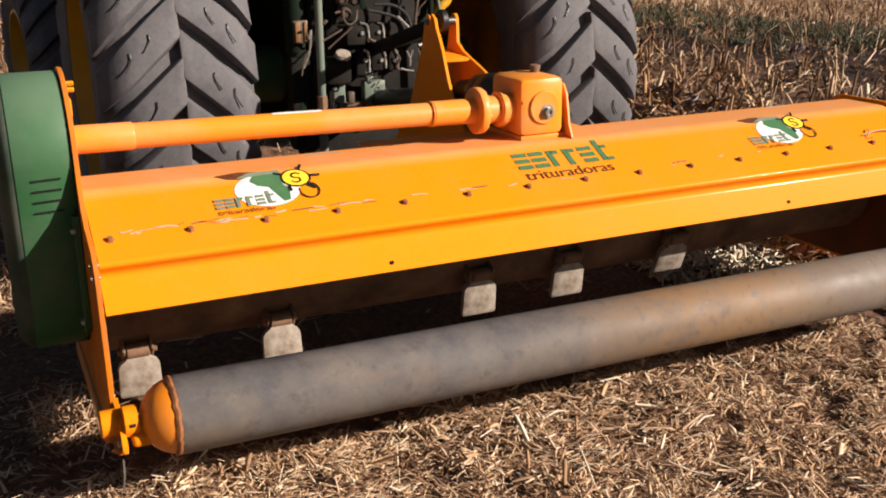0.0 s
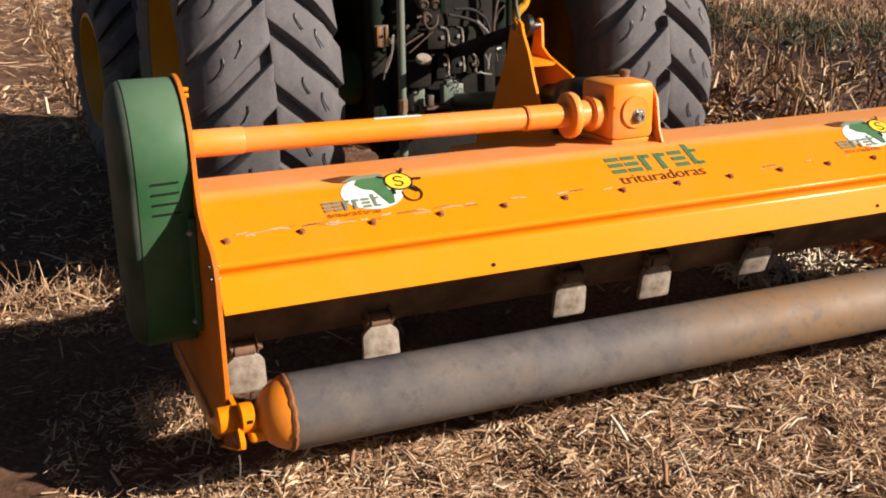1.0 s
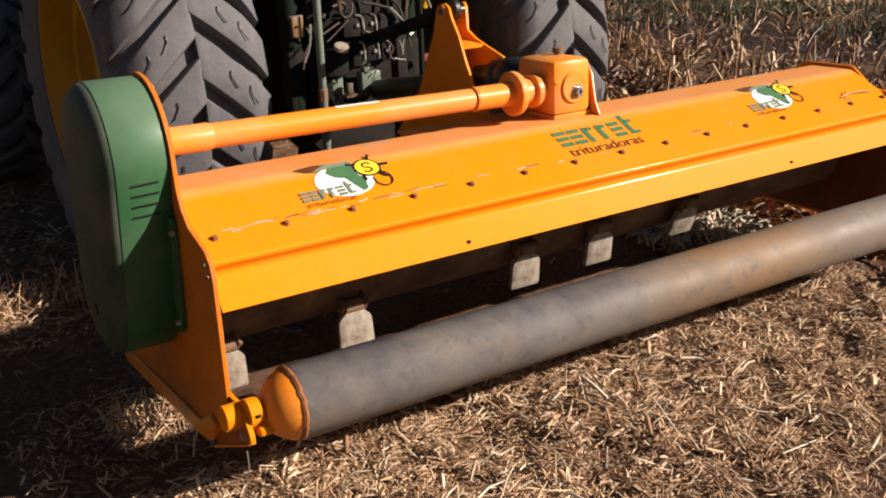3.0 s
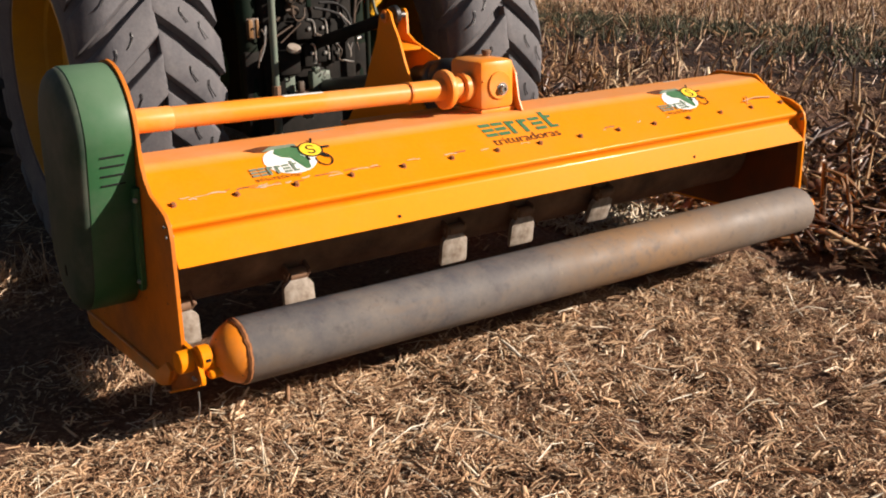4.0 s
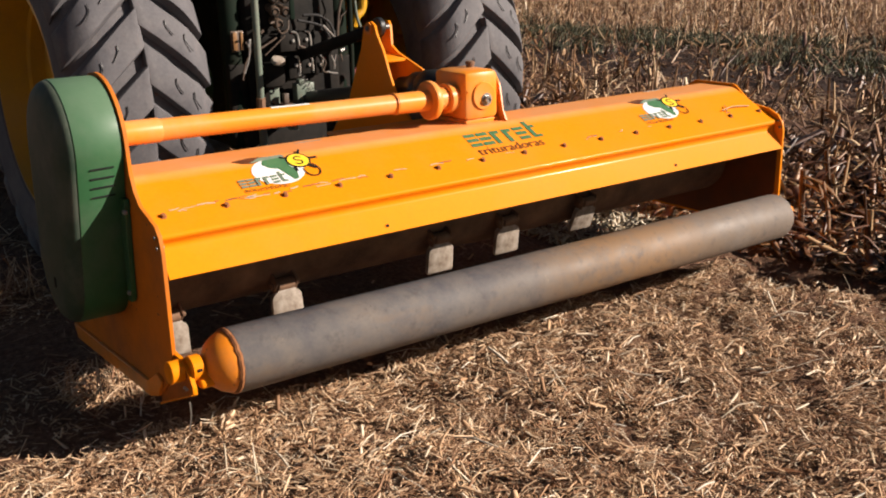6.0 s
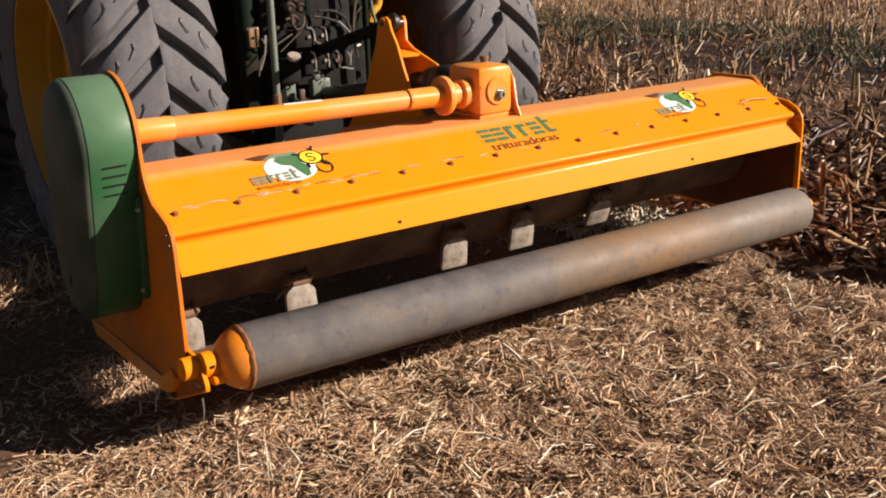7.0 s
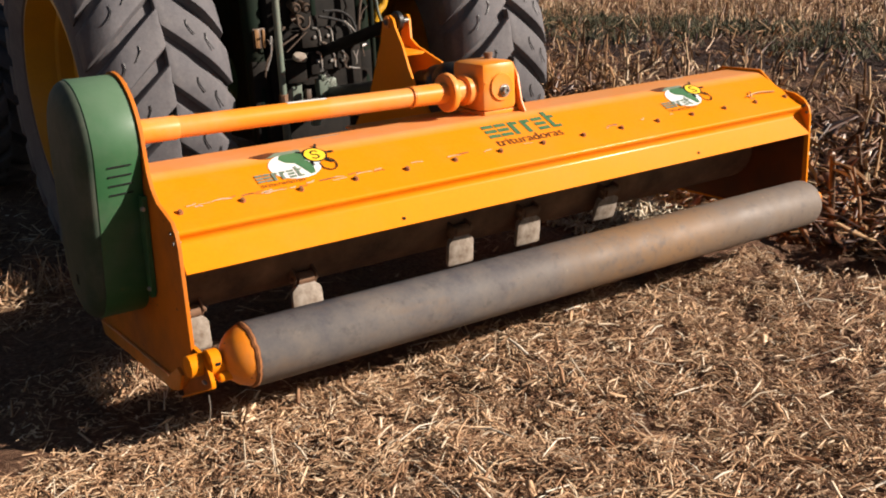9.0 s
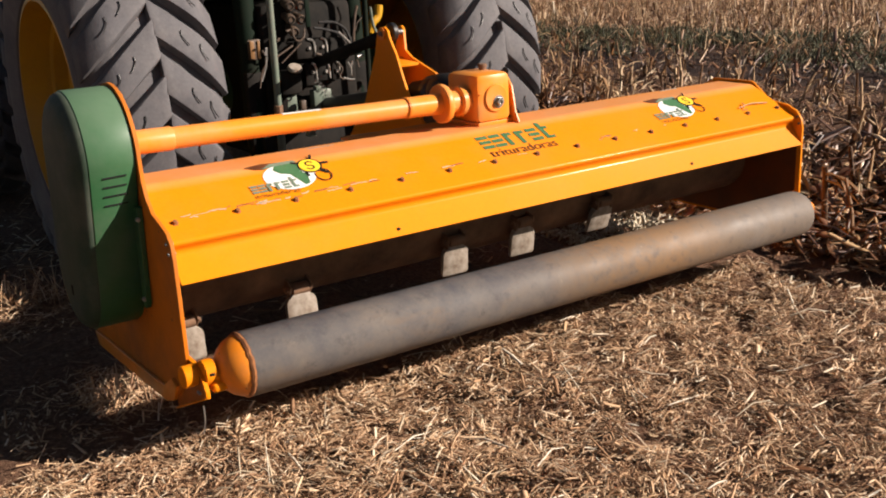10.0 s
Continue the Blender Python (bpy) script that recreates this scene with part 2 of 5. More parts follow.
# ---- builders ----
def finish(bm, name, mat, angle=35):
    bmesh.ops.recalc_face_normals(bm, faces=bm.faces[:])
    me = bpy.data.meshes.new(name)
    bm.to_mesh(me)
    bm.free()
    me.materials.append(mat)
    me.polygons.foreach_set("use_smooth", [True] * len(me.polygons))
    me.set_sharp_from_angle(angle=radians(angle))
    return me


def part(name, bm, mat, parent=None, label="", angle=35):
    ob = new(name, finish(bm, name, mat, angle))
    if parent:
        ob.parent = parent
    if label:
        ob["label"] = label
    return ob


def share(name, mesh, parent, m):
    ob = new(name, mesh)
    ob.parent = parent
    ob.matrix_basis = m
    return ob


def rounded(bm, width, segments=2):
    edges = [e for e in bm.edges if len(e.link_faces) == 2 and e.calc_face_angle(0) > 0.6]
    bmesh.ops.bevel(bm, geom=edges, offset=width, segments=segments, affect="EDGES", profile=0.5, clamp_overlap=True)
    return bm


def box(x0, x1, y0, y1, z0, z1, bevel=0.004, bm=None, m=None):
    one = bmesh.new()
    bmesh.ops.create_cube(one, size=1, matrix=Matrix.Translation(((x0 + x1) / 2, (y0 + y1) / 2, (z0 + z1) / 2)) @ Matrix.Diagonal((x1 - x0, y1 - y0, z1 - z0, 1)))
    if bevel:
        rounded(one, bevel)
    if m:
        one.transform(m)
    return join(bm, one)


def join(bm, one):
    if bm is None:
        return one
    me = bpy.data.meshes.new("tmp")
    one.to_mesh(me)
    one.free()
    bm.from_mesh(me)
    bpy.data.meshes.remove(me)
    return bm


def slab(outline, x0, x1, bevel=0.0015, bm=None):
    """A plate: an outline in (y, z), from x0 to x1."""
    one = bmesh.new()
    a = [one.verts.new((x0, y, z)) for y, z in outline]
    b = [one.verts.new((x1, y, z)) for y, z in outline]
    n = len(outline)
    one.faces.new(a)
    one.faces.new(b[::-1])
    for i in range(n):
        one.faces.new((a[i], b[i], b[(i + 1) % n], a[(i + 1) % n]))
    bmesh.ops.recalc_face_normals(one, faces=one.faces[:])
    if bevel:
        rounded(one, bevel, 1)
    return join(bm, one)


def frame_to(a, b):
    a, b = Vector(a), Vector(b)
    q = (b - a).to_track_quat("Z", "Y")
    return Matrix.Translation(a) @ q.to_matrix().to_4x4(), (b - a).length


def lathe(profile, m=None, sides=40, bm=None):
    """Turns (radius, height) pairs round the z axis of m; radius 0 closes an end."""
    one = bmesh.new()
    rings = []
    for r, h in profile:
        if r < 1e-6:
            rings.append([one.verts.new((0, 0, h))])
        else:
            rings.append([one.verts.new((r * math.cos(2 * math.pi * i / sides), r * math.sin(2 * math.pi * i / sides), h)) for i in range(sides)])
    for p, q in zip(rings, rings[1:]):
        for i in range(sides):
            k = (i + 1) % sides
            if len(p) == 1 and len(q) == 1:
                continue
            if len(p) == 1:
                one.faces.new((p[0], q[i], q[k]))
            elif len(q) == 1:
                one.faces.new((p[i], p[k], q[0]))
            else:
                one.faces.new((p[i], p[k], q[k], q[i]))
    if m:
        one.transform(m)
    return join(bm, one)


def rod(a, b, r, r2=None, sides=20, bm=None, edge=0.003):
    m, length = frame_to(a, b)
    r2 = r if r2 is None else r2
    e = min(edge, r * 0.4, length * 0.3)
    return lathe([(0, 0), (r - e, 0), (r, e), (r2, length - e), (r2 - e, length), (0, length)], m, sides, bm)


def hose(points, r, sides=8, bm=None, steps=10):
    """A smooth round tube through the points."""
    pts = [Vector(p) for p in points]
    ext = [pts[0] * 2 - pts[1]] + pts + [pts[-1] * 2 - pts[-2]]
    line = []
    for i in range(1, len(ext) - 2):
        p0, p1, p2, p3 = ext[i - 1:i + 3]
        for k in range(steps):
            t = k / steps
            line.append(0.5 * ((2 * p1) + (p2 - p0) * t + (2 * p0 - 5 * p1 + 4 * p2 - p3) * t * t + (3 * p1 - p0 - 3 * p2 + p3) * t ** 3))
    line.append(pts[-1])
    one = bmesh.new()
    rings = []
    for i, p in enumerate(line):
        d = (line[min(i + 1, len(line) - 1)] - line[max(i - 1, 0)]).normalized()
        u = d.cross(Vector((0.31, 0.27, 0.91))).normalized()
        v = d.cross(u)
        rings.append([one.verts.new(p + r * (u * math.cos(2 * math.pi * j / sides) + v * math.sin(2 * math.pi * j / sides))) for j in range(sides)])
    for p, q in zip(rings, rings[1:]):
        for j in range(sides):
            one.faces.new((p[j], p[(j + 1) % sides], q[(j + 1) % sides], q[j]))
    one.faces.new(rings[0])
    one.faces.new(rings[-1][::-1])
    return join(bm, one)


def arc(cy, cz, r, a0, a1, n):
    return [(cy + r * math.cos(radians(a0 + (a1 - a0) * i / n)), cz + r * math.sin(radians(a0 + (a1 - a0) * i / n))) for i in range(n + 1)]


# ---- the ground: one sheet ----
def spread(lo, hi, step, far):
    line = list(np.arange(lo, hi, step))
    d, x = step, line[-1]
    while x < far:
        d *= 1.25
        x += d
        line.append(x)
    d, x = step, line[0]
    while x > -far:
        d *= 1.25
        x -= d
        line.insert(0, x)
    return line


def height(x, y):
    """The height of the soil at a place."""
    f = 1.0 / (1.0 + (max(abs(x - 1.5) - 9, 0) + max(abs(y - 3) - 9, 0)) * 0.3)
    h = 0.024 * noise.noise(Vector((x * 2.1, y * 2.1, 0))) + 0.022 * noise.noise(Vector((x * 6.3, y * 6.3, 3))) + 0.014 * noise.noise(Vector((x * 14, y * 14, 7)))
    cut = math.exp(-((x - 2.99 - 0.05 * math.sin(y * 7)) / 0.10) ** 2) / (1 + math.exp(min(max((y + 0.10) * 25, -40), 40)))
    return h * f - 0.006 - 0.085 * cut * (0.6 + 0.4 * f)


def ground_sheet():
    xs, ys = spread(-2.6, 6.2, 0.045, 1500), spread(-2.4, 5.0, 0.045, 1500)
    verts = [(x, y, height(x, y)) for y in ys for x in xs]
    nx = len(xs)
    faces = [(j * nx + i, j * nx + i + 1, (j + 1) * nx + i + 1, (j + 1) * nx + i) for j in range(len(ys) - 1) for i in range(nx - 1)]
    me = bpy.data.meshes.new("ground")
    me.from_pydata(verts, [], faces)
    me.materials.append(SOIL)
    me.polygons.foreach_set("use_smooth", [True] * len(me.polygons))
    return tagged(new("ground", me), "brown field soil under chopped straw mulch", "ground", kind="structure")


ground_sheet()


# ---- the mulcher ----
XL, XR = -0.05, 3.06
mulcher = tagged(new("flail_mulcher"), "orange flail mulcher with green belt cover behind a tractor", "mulcher")
SLOPE = 0.51
hood_line = [(-0.118, 0.584), (-0.052, 0.676), (-0.086, 0.710), (0.186, 0.849), (0.205, 0.853), (0.40, 0.853), (0.60, 0.74), (0.80, 0.52)]


def sheet(line, x0, x1, thick, bm=None):
    """A bent plate along x: its outer face follows line, with small radii at the bends."""
    pts = [Vector(p) for p in line]
    soft = [pts[0]]
    for a, b, c in zip(pts, pts[1:], pts[2:]):
        r = min(0.026, (b - a).length * 0.42, (c - b).length * 0.42)
        p, q = b + (a - b).normalized() * r, b + (c - b).normalized() * r
        soft += [p * (1 - f) ** 2 + b * 2 * f * (1 - f) + q * f * f for f in (0, 0.125, 0.25, 0.375, 0.5, 0.625, 0.75, 0.875, 1)]
    soft.append(pts[-1])
    under = []
    for i, p in enumerate(soft):
        d = (soft[min(i + 1, len(soft) - 1)] - soft[max(i - 1, 0)]).normalized()
        under.append(p + Vector((d.y, -d.x)) * thick)
    return slab([tuple(p) for p in soft] + [tuple(p) for p in under[::-1]], x0, x1, 0, bm)


hood = part("hood", sheet(hood_line, XL + 0.008, XR - 0.008, 0.006), HOOD_ORANGE, mulcher, "bright orange sheet-metal hood with a folded lip", 25)

bolt_bm = lathe([(0.0125, 0), (0.0125, 0.002), (0.009, 0.002), (0.009, 0.008), (0.0075, 0.010), (0, 0.010)], sides=6)
bolt_mesh = finish(bolt_bm, "bolt", RUST)
tilt = Matrix.Rotation(math.atan(SLOPE), 4, "X")
for i in range(15):
    share("bolt", bolt_mesh, hood, Matrix.Translation((i * 0.215, 0.0, 0.7545)) @ tilt @ Matrix.Rotation(0.4 * i, 4, "Z"))
part("rivet_hole", lathe([(0.006, 0), (0.006, 0.002), (0, 0.002)], Matrix.Translation((0.772, -0.104, 0.6065)) @ Matrix.Rotation(radians(57), 4, "X"), 12), PRINT_BLACK, hood)
part("rivet_hole", lathe([(0.006, 0), (0.006, 0.002), (0, 0.002)], Matrix.Translation((2.30, -0.104, 0.6065)) @ Matrix.Rotation(radians(57), 4, "X"), 12), PRINT_BLACK, hood)

# side plates with a rolled rim
plate_left = arc(0.33, 0.962, 0.222, 90, 172, 10) + [(0.106, 0.93), (0.100, 0.88), (0.080, 0.83), (0.040, 0.788), (-0.02, 0.768), (-0.075, 0.748), (-0.104, 0.715), (-0.113, 0.67),
    (-0.113, 0.34), (-0.09, 0.25), (0.02, 0.155), (0.10, 0.125), (0.90, 0.085), (0.95, 0.14), (0.90, 0.55), (0.62, 0.80), (0.56, 0.95)] + arc(0.33, 0.962, 0.222, 10, 88, 8)
side_left = part("side_plate", slab(plate_left, XL - 0.010, XL + 0.004), SHADED_ORANGE, mulcher, "orange end plate with an arched top, soiled and painted darker for shade")
plate_right = [(-0.113, 0.34), (-0.113, 0.665), (-0.104, 0.708), (-0.075, 0.742), (-0.02, 0.768), (0.085, 0.782), (0.185, 0.862), (0.20, 0.866), (0.43, 0.866), (0.64, 0.75), (0.90, 0.55), (0.95, 0.24), (0.90, 0.168), (0.10, 0.165), (0.02, 0.180), (-0.09, 0.25)]
side_right = part("side_plate", slab(plate_right, XR - 0.004, XR + 0.010), ORANGE, mulcher, "orange end plate cut to the hood's outline")
for side, x in ((side_left, XL + 0.0045), (side_left, XL - 0.0175), (side_right, XR - 0.011)):
    for y, z in ((-0.085, 0.715), (-0.098, 0.685)):
        part("rivet", lathe([(0.007, 0), (0.006, 0.003), (0, 0.0045)], Matrix.Translation((x, y, z)) @ Matrix.Rotation(radians(90), 4, "Y"), 10), STEEL, side)
part("skid", slab([(-0.02, 0.215), (0.02, 0.150), (0.10, 0.120), (0.90, 0.080), (0.94, 0.135), (0.12, 0.172), (0.02, 0.232)], XL - 0.022, XL - 0.0105, 0.002), ORANGE_WORN, side_left, "worn skid edge")
# inner sheets, soiled by the work; the right side's is painted dark for shade
part("inner_apron", slab([(0.02, 0.715), (0.30, 0.80), (0.58, 0.70), (0.77, 0.50), (0.81, 0.24), (0.80, 0.24), (0.76, 0.49), (0.57, 0.68), (0.30, 0.78), (0.03, 0.70)], XL + 0.012, XR - 0.012, 0), DIRTY, mulcher, "soil-brown inner lining")
part("inner_side", slab([(-0.09, 0.36), (-0.09, 0.57), (0.0, 0.69), (0.3, 0.77), (0.8, 0.5), (0.88, 0.18), (0.08, 0.178)], XR - 0.010, XR - 0.0065, 0), INNER_SHADE_ORANGE, mulcher)
part("inner_side", slab([(-0.06, 0.36), (-0.06, 0.57), (0.0, 0.69), (0.3, 0.77), (0.8, 0.5), (0.86, 0.14), (0.05, 0.17)], XL + 0.0065, XL + 0.010, 0), DIRTY, mulcher)

# rotor with swinging hammers
RY, RZ = 0.37, 0.49
rotor = part("rotor", rod((XL + 0.03, RY, RZ), (XR - 0.03, RY, RZ), 0.185, sides=36), DIRTY, mulcher, "soil-caked rotor drum")
lug_bm = box(-0.048, -0.036, 0.15, 0.232, -0.030, 0.030, 0.010)
lug_bm = box(0.036, 0.048, 0.15, 0.232, -0.030, 0.030, 0.010, lug_bm)
lug_bm = rod((-0.058, 0.215, 0), (0.058, 0.215, 0), 0.012, sides=10, bm=lug_bm)
lug_mesh = finish(lug_bm, "hammer_lug", DIRTY)


def hammer_shape():
    """A cast paddle that hangs down from its pin at the origin."""
    bm = bmesh.new()
    sect = [(0.018, 0.024, 0.012), (0.0, 0.029, 0.015), (-0.022, 0.036, 0.014), (-0.036, 0.054, 0.014), (-0.048, 0.061, 0.012), (-0.138, 0.064, 0.010), (-0.150, 0.060, 0.006)]
    rings = [[bm.verts.new((sx * w, sz * t, z)) for sx, sz in ((-1, -1), (1, -1), (1, 1), (-1, 1))] for z, w, t in sect]
    for p, q in zip(rings, rings[1:]):
        for i in range(4):
            bm.faces.new((p[i], p[(i + 1) % 4], q[(i + 1) % 4], q[i]))
    bm.faces.new(rings[0])
    bm.faces.new(rings[-1][::-1])
    bmesh.ops.recalc_face_normals(bm, faces=bm.faces[:])
    return rounded(bm, 0.004)


hammer_mesh = finish(hammer_shape(), "hammer", HAMMER)
shank_mesh = finish(rod((-0.034, 0, 0), (0.034, 0, 0), 0.024, sides=14), "hammer_shank", DIRTY)
# place along the shaft, angle of the lug, swing of the hammer
hammers = [(0.062, 224, 0), (0.50, 213, -6), (1.20, 199, 6), (1.555, 196, 8), (2.02, 194, 20)]
hammers += [(0.30, 40, 130), (0.72, 95, 180), (0.95, 60, 150), (1.38, 30, 120), (1.80, 20, 110), (2.25, 100, 180), (2.45, 20, 110), (2.65, 90, 180), (2.88, 60, 150)]
for x, a, swing in hammers:
    m = Matrix.Translation((x, RY, RZ)) @ Matrix.Rotation(radians(a), 4, "X")
    share("hammer_lug", lug_mesh, rotor, m)
    pin = m @ Vector((0, 0.215, 0))
    share("hammer_shank", shank_mesh, rotor, Matrix.Translation(pin) @ Matrix.Rotation(radians(swing), 4, "X"))
    ob = share("hammer", hammer_mesh, rotor, Matrix.Translation(pin) @ Matrix.Rotation(radians(swing), 4, "X"))
    ob["label"] = "pale worn steel hammer"

# rear roller and its end brackets
QY, QZ, QR = -0.20, 0.295, 0.1078
roller = part("roller", lathe([(QR - 0.02, 0.0), (QR - 0.004, 0.0), (QR, 0.006), (QR, 2.806), (QR - 0.003, 2.822), (QR - 0.010, 2.836), (QR - 0.022, 2.845), (QR - 0.034, 2.848)], Matrix.Translation((0.094, QY, QZ + 0.010)) @ Matrix.Rotation(radians(90.43), 4, "Y"), 72), ROLLER, mulcher, "scuffed grey steel roller with rust stains")
def weld_bead(m):
    """A lumpy bead round the seam of the roller's end."""
    bm = lathe([(QR - 0.016, -0.003), (QR - 0.001, -0.002), (QR + 0.001, 0.006), (QR - 0.003, 0.013), (QR - 0.012, 0.016), (QR - 0.016, -0.003)], None, 72)
    for v in bm.verts:
        a = math.atan2(v.co.y, v.co.x)
        k = 0.0035 * noise.noise(Vector((math.cos(a) * 5, math.sin(a) * 5, 2.0)))
        v.co.z += k + 0.003 * noise.noise(Vector((math.cos(a) * 16, math.sin(a) * 16, 8.0)))
    bm.transform(m)
    return bm


for x, s in ((0.094, -1), (2.932, 1)):
    mm = Matrix.Translation((x, QY, QZ + (0.010 if s < 0 else -0.0105))) @ Matrix.Rotation(radians(90 * s), 4, "Y")
    k = 1.0 if s < 0 else 0.18
    part("end_cap", lathe([(QR - (0.008 if s < 0 else 0.030), -0.012), (QR - (0.005 if s < 0 else 0.028), 0.004 * k), (QR - (0.009 if s < 0 else 0.029), 0.022 * k), (QR - (0.019 if s < 0 else 0.031), 0.044 * k), (QR - 0.035, 0.064 * k), (QR - 0.056, 0.079 * k), (0.034, 0.087 * k), (0.028, 0.089 * k), (0, 0.089 * k)], mm, 48), ORANGE_WORN, roller, "chipped orange roller end")
    if s < 0:
        part("weld_bead", weld_bead(mm), RUST, roller, "rusty weld round the roller's end")
    part("stub_shaft", rod((x + s * 0.02, QY, QZ), (x + s * (0.13 if s < 0 else 0.10), QY, QZ), 0.026), ORANGE, roller)


def roller_bracket(x):
    """A bent strap that loops round two bearing housings, with a locking block and a pair of bolts."""
    loop = [(-0.055, 0.318), (-0.095, 0.336), (-0.150, 0.332), (-0.190, 0.318), (-0.218, 0.294), (-0.238, 0.262), (-0.236, 0.244), (0.050, 0.112), (0.060, 0.150)]
    br = part("roller_bracket", slab(loop, x - 0.005, x + 0.004, 0.0015), SHADED_STRAP, mulcher, "orange roller mounting bracket, its face painted dark for shade")
    rim_out = [(-0.090, 0.338), (-0.150, 0.3355), (-0.1925, 0.3215), (-0.2212, 0.297), (-0.242, 0.263), (-0.240, 0.240), (-0.20, 0.2205)]
    rim_in = [(-0.090, 0.334), (-0.148, 0.3310), (-0.1890, 0.3170), (-0.2165, 0.2930), (-0.236, 0.261), (-0.234, 0.245), (-0.20, 0.2285)]
    part("strap_edge", slab(rim_out + rim_in[::-1], x - 0.007, x + 0.008, 0.001), ORANGE, br)
    foot = [(-0.240, 0.2435), (-0.236, 0.2375), (0.050, 0.105), (0.054, 0.111)]
    part("bracket_foot", slab(foot, x - 0.014, x + 0.006, 0.001), ORANGE, br)
    part("bearing_housing", rod((x - 0.050, QY + 0.040, QZ + 0.004), (x - 0.005, QY + 0.040, QZ + 0.004), 0.037, sides=32), ORANGE, br)
    part("bearing_housing", rod((x + 0.005, QY + 0.010, QZ + 0.014), (x + 0.044, QY + 0.010, QZ + 0.014), 0.042, sides=32), ORANGE, br)
    part("grease_slot", box(x + 0.018, x + 0.034, QY - 0.034, QY - 0.030, QZ + 0.014, QZ + 0.023, 0.001), PRINT_BLACK, br)
    part("locking_block", rounded(box(x + 0.020, x + 0.084, QY - 0.040, QY + 0.008, QZ - 0.046, QZ - 0.012, 0), 0.012, 3), ORANGE, br)
    for dy in (-0.196, -0.180):
        part("bolt", rod((x - 0.014, dy, 0.246), (x - 0.004, dy, 0.246), 0.0055, sides=6), BARE, br)
    return br


roller_bracket(-0.045)
right_bracket = part("roller_bracket", slab([(-0.115, 0.33), (-0.02, 0.33), (0.05, 0.18), (-0.06, 0.19), (-0.13, 0.24)], 3.072, 3.084, 0.002), ORANGE, mulcher, "orange roller mounting bracket")
part("locking_block", box(3.084, 3.125, -0.12, -0.075, 0.235, 0.275, 0.006), ORANGE, right_bracket)
part("split_pin", hose([(-0.05, -0.20, 0.205), (-0.052, -0.205, 0.16), (-0.06, -0.20, 0.11)], 0.0025, 6), BARE, mulcher)

# belt cover
cover_line = arc(0.33, 0.962, 0.213, 90, 186, 14) + arc(0.40, 0.535, 0.195, 187, 262, 10) + arc(0.40, 0.535, 0.195, 270, 360, 8) + arc(0.33, 0.962, 0.213, 3, 82, 8)
cover = part("belt_cover", rounded(slab(cover_line, -0.212, XL - 0.012, 0), 0.003, 2), GREEN, mulcher, "glossy green belt cover, dusty on its outer face", 50)
for k in range(4):
    z = 0.909 - 0.031 * k
    y = 0.118 + (0.94 - z) * 0.2063
    part("vent_slot", box(-0.172, -0.096, y - 0.0035, y + 0.004, z - 0.0022, z + 0.0022, 0, m=Matrix.Translation((-0.134, y, z)) @ Matrix.Rotation(radians(-1.5), 4, "Y") @ Matrix.Translation((0.134, -y, -z))), PRINT_BLACK, cover)


def domed_lid(line, steps):
    """A pressed lid: the outline shrinks towards its middle as it bulges outwards."""
    bm = bmesh.new()
    rings = [[bm.verts.new((x, 0.345 + (y - 0.345) * (1 - inset / 0.21), 0.755 + (z - 0.755) * (1 - inset / 0.42))) for y, z in line] for x, inset in steps]
    n = len(line)
    for a, b in zip(rings, rings[1:]):
        for i in range(n):
            bm.faces.new((a[i], a[(i + 1) % n], b[(i + 1) % n], b[i]))
    bm.faces.new(rings[-1])
    return bm


part("outer_lid", domed_lid(cover_line, [(-0.2095, 0.004), (-0.216, 0.003), (-0.229, 0.010), (-0.243, 0.026), (-0.253, 0.050), (-0.258, 0.085)]), paint("dusty_green_lid", (0.034, 0.058, 0.040), (0.170, 0.158, 0.132), 0.9, 0.6, 0.0, 2.0, spec=0.15), cover, "green lid under grey dust", 60)
part("slot_hole", box(-0.2600, -0.2550, 0.366, 0.384, 0.478, 0.512, 0.0008), PRINT_BLACK, cover)
for y, z in ((0.118, 0.76), (0.165, 0.475)):
    part("cover_bolt", rod((XL - 0.032, y - 0.012, z), (XL - 0.032, y + 0.006, z), 0.008, sides=8), BARE, cover)
part("cover_flange", slab([(0.115, 0.80), (0.150, 0.46), (0.165, 0.44), (0.19, 0.44), (0.17, 0.80)], XL - 0.030, XL - 0.0115, 0.002), GREEN, cover)

# belt tensioner on the inner side of the end plate
tensioner = part("tensioner", box(XL + 0.004, XL + 0.016, 0.27, 0.34, 1.050, 1.100, 0.003), ORANGE, mulcher, "orange belt tensioner block")
for z in (1.122, 1.140):
    part("tension_bolt", rod((XL + 0.004, 0.305, z), (XL + 0.030, 0.305, z), 0.0075, sides=6), ORANGE, tensioner)

# drive tube and gearbox
TY, TZ = 0.30, 0.969
tube = part("drive_tube", rod((XL, TY, TZ + 0.010), (1.24, TY, TZ - 0.010), 0.038, sides=40), DUSTY_ORANGE, mulcher, "orange drive shaft tube")
part("sleeve", lathe([(0.039, 0), (0.0415, 0.001), (0.0415, 0.172), (0.040, 0.177), (0.038, 0.178)], Matrix.Translation((XL, TY, TZ + 0.010)) @ Matrix.Rotation(radians(90.9), 4, "Y"), 40), DUSTY_ORANGE, tube)
part("sleeve", lathe([(0.038, 0), (0.0415, 0.003), (0.0425, 0.16), (0.038, 0.16)], Matrix.Translation((1.085, TY, TZ - 0.0075)) @ Matrix.Rotation(radians(90.9), 4, "Y"), 40), DUSTY_ORANGE, tube)
part("weld_ring", lathe([(0.041, 0), (0.0445, 0.002), (0.0445, 0.006), (0.041, 0.008)], Matrix.Translation((1.078, TY, TZ - 0.0075)) @ Matrix.Rotation(radians(90), 4, "Y"), 40), ORANGE_WORN, tube)
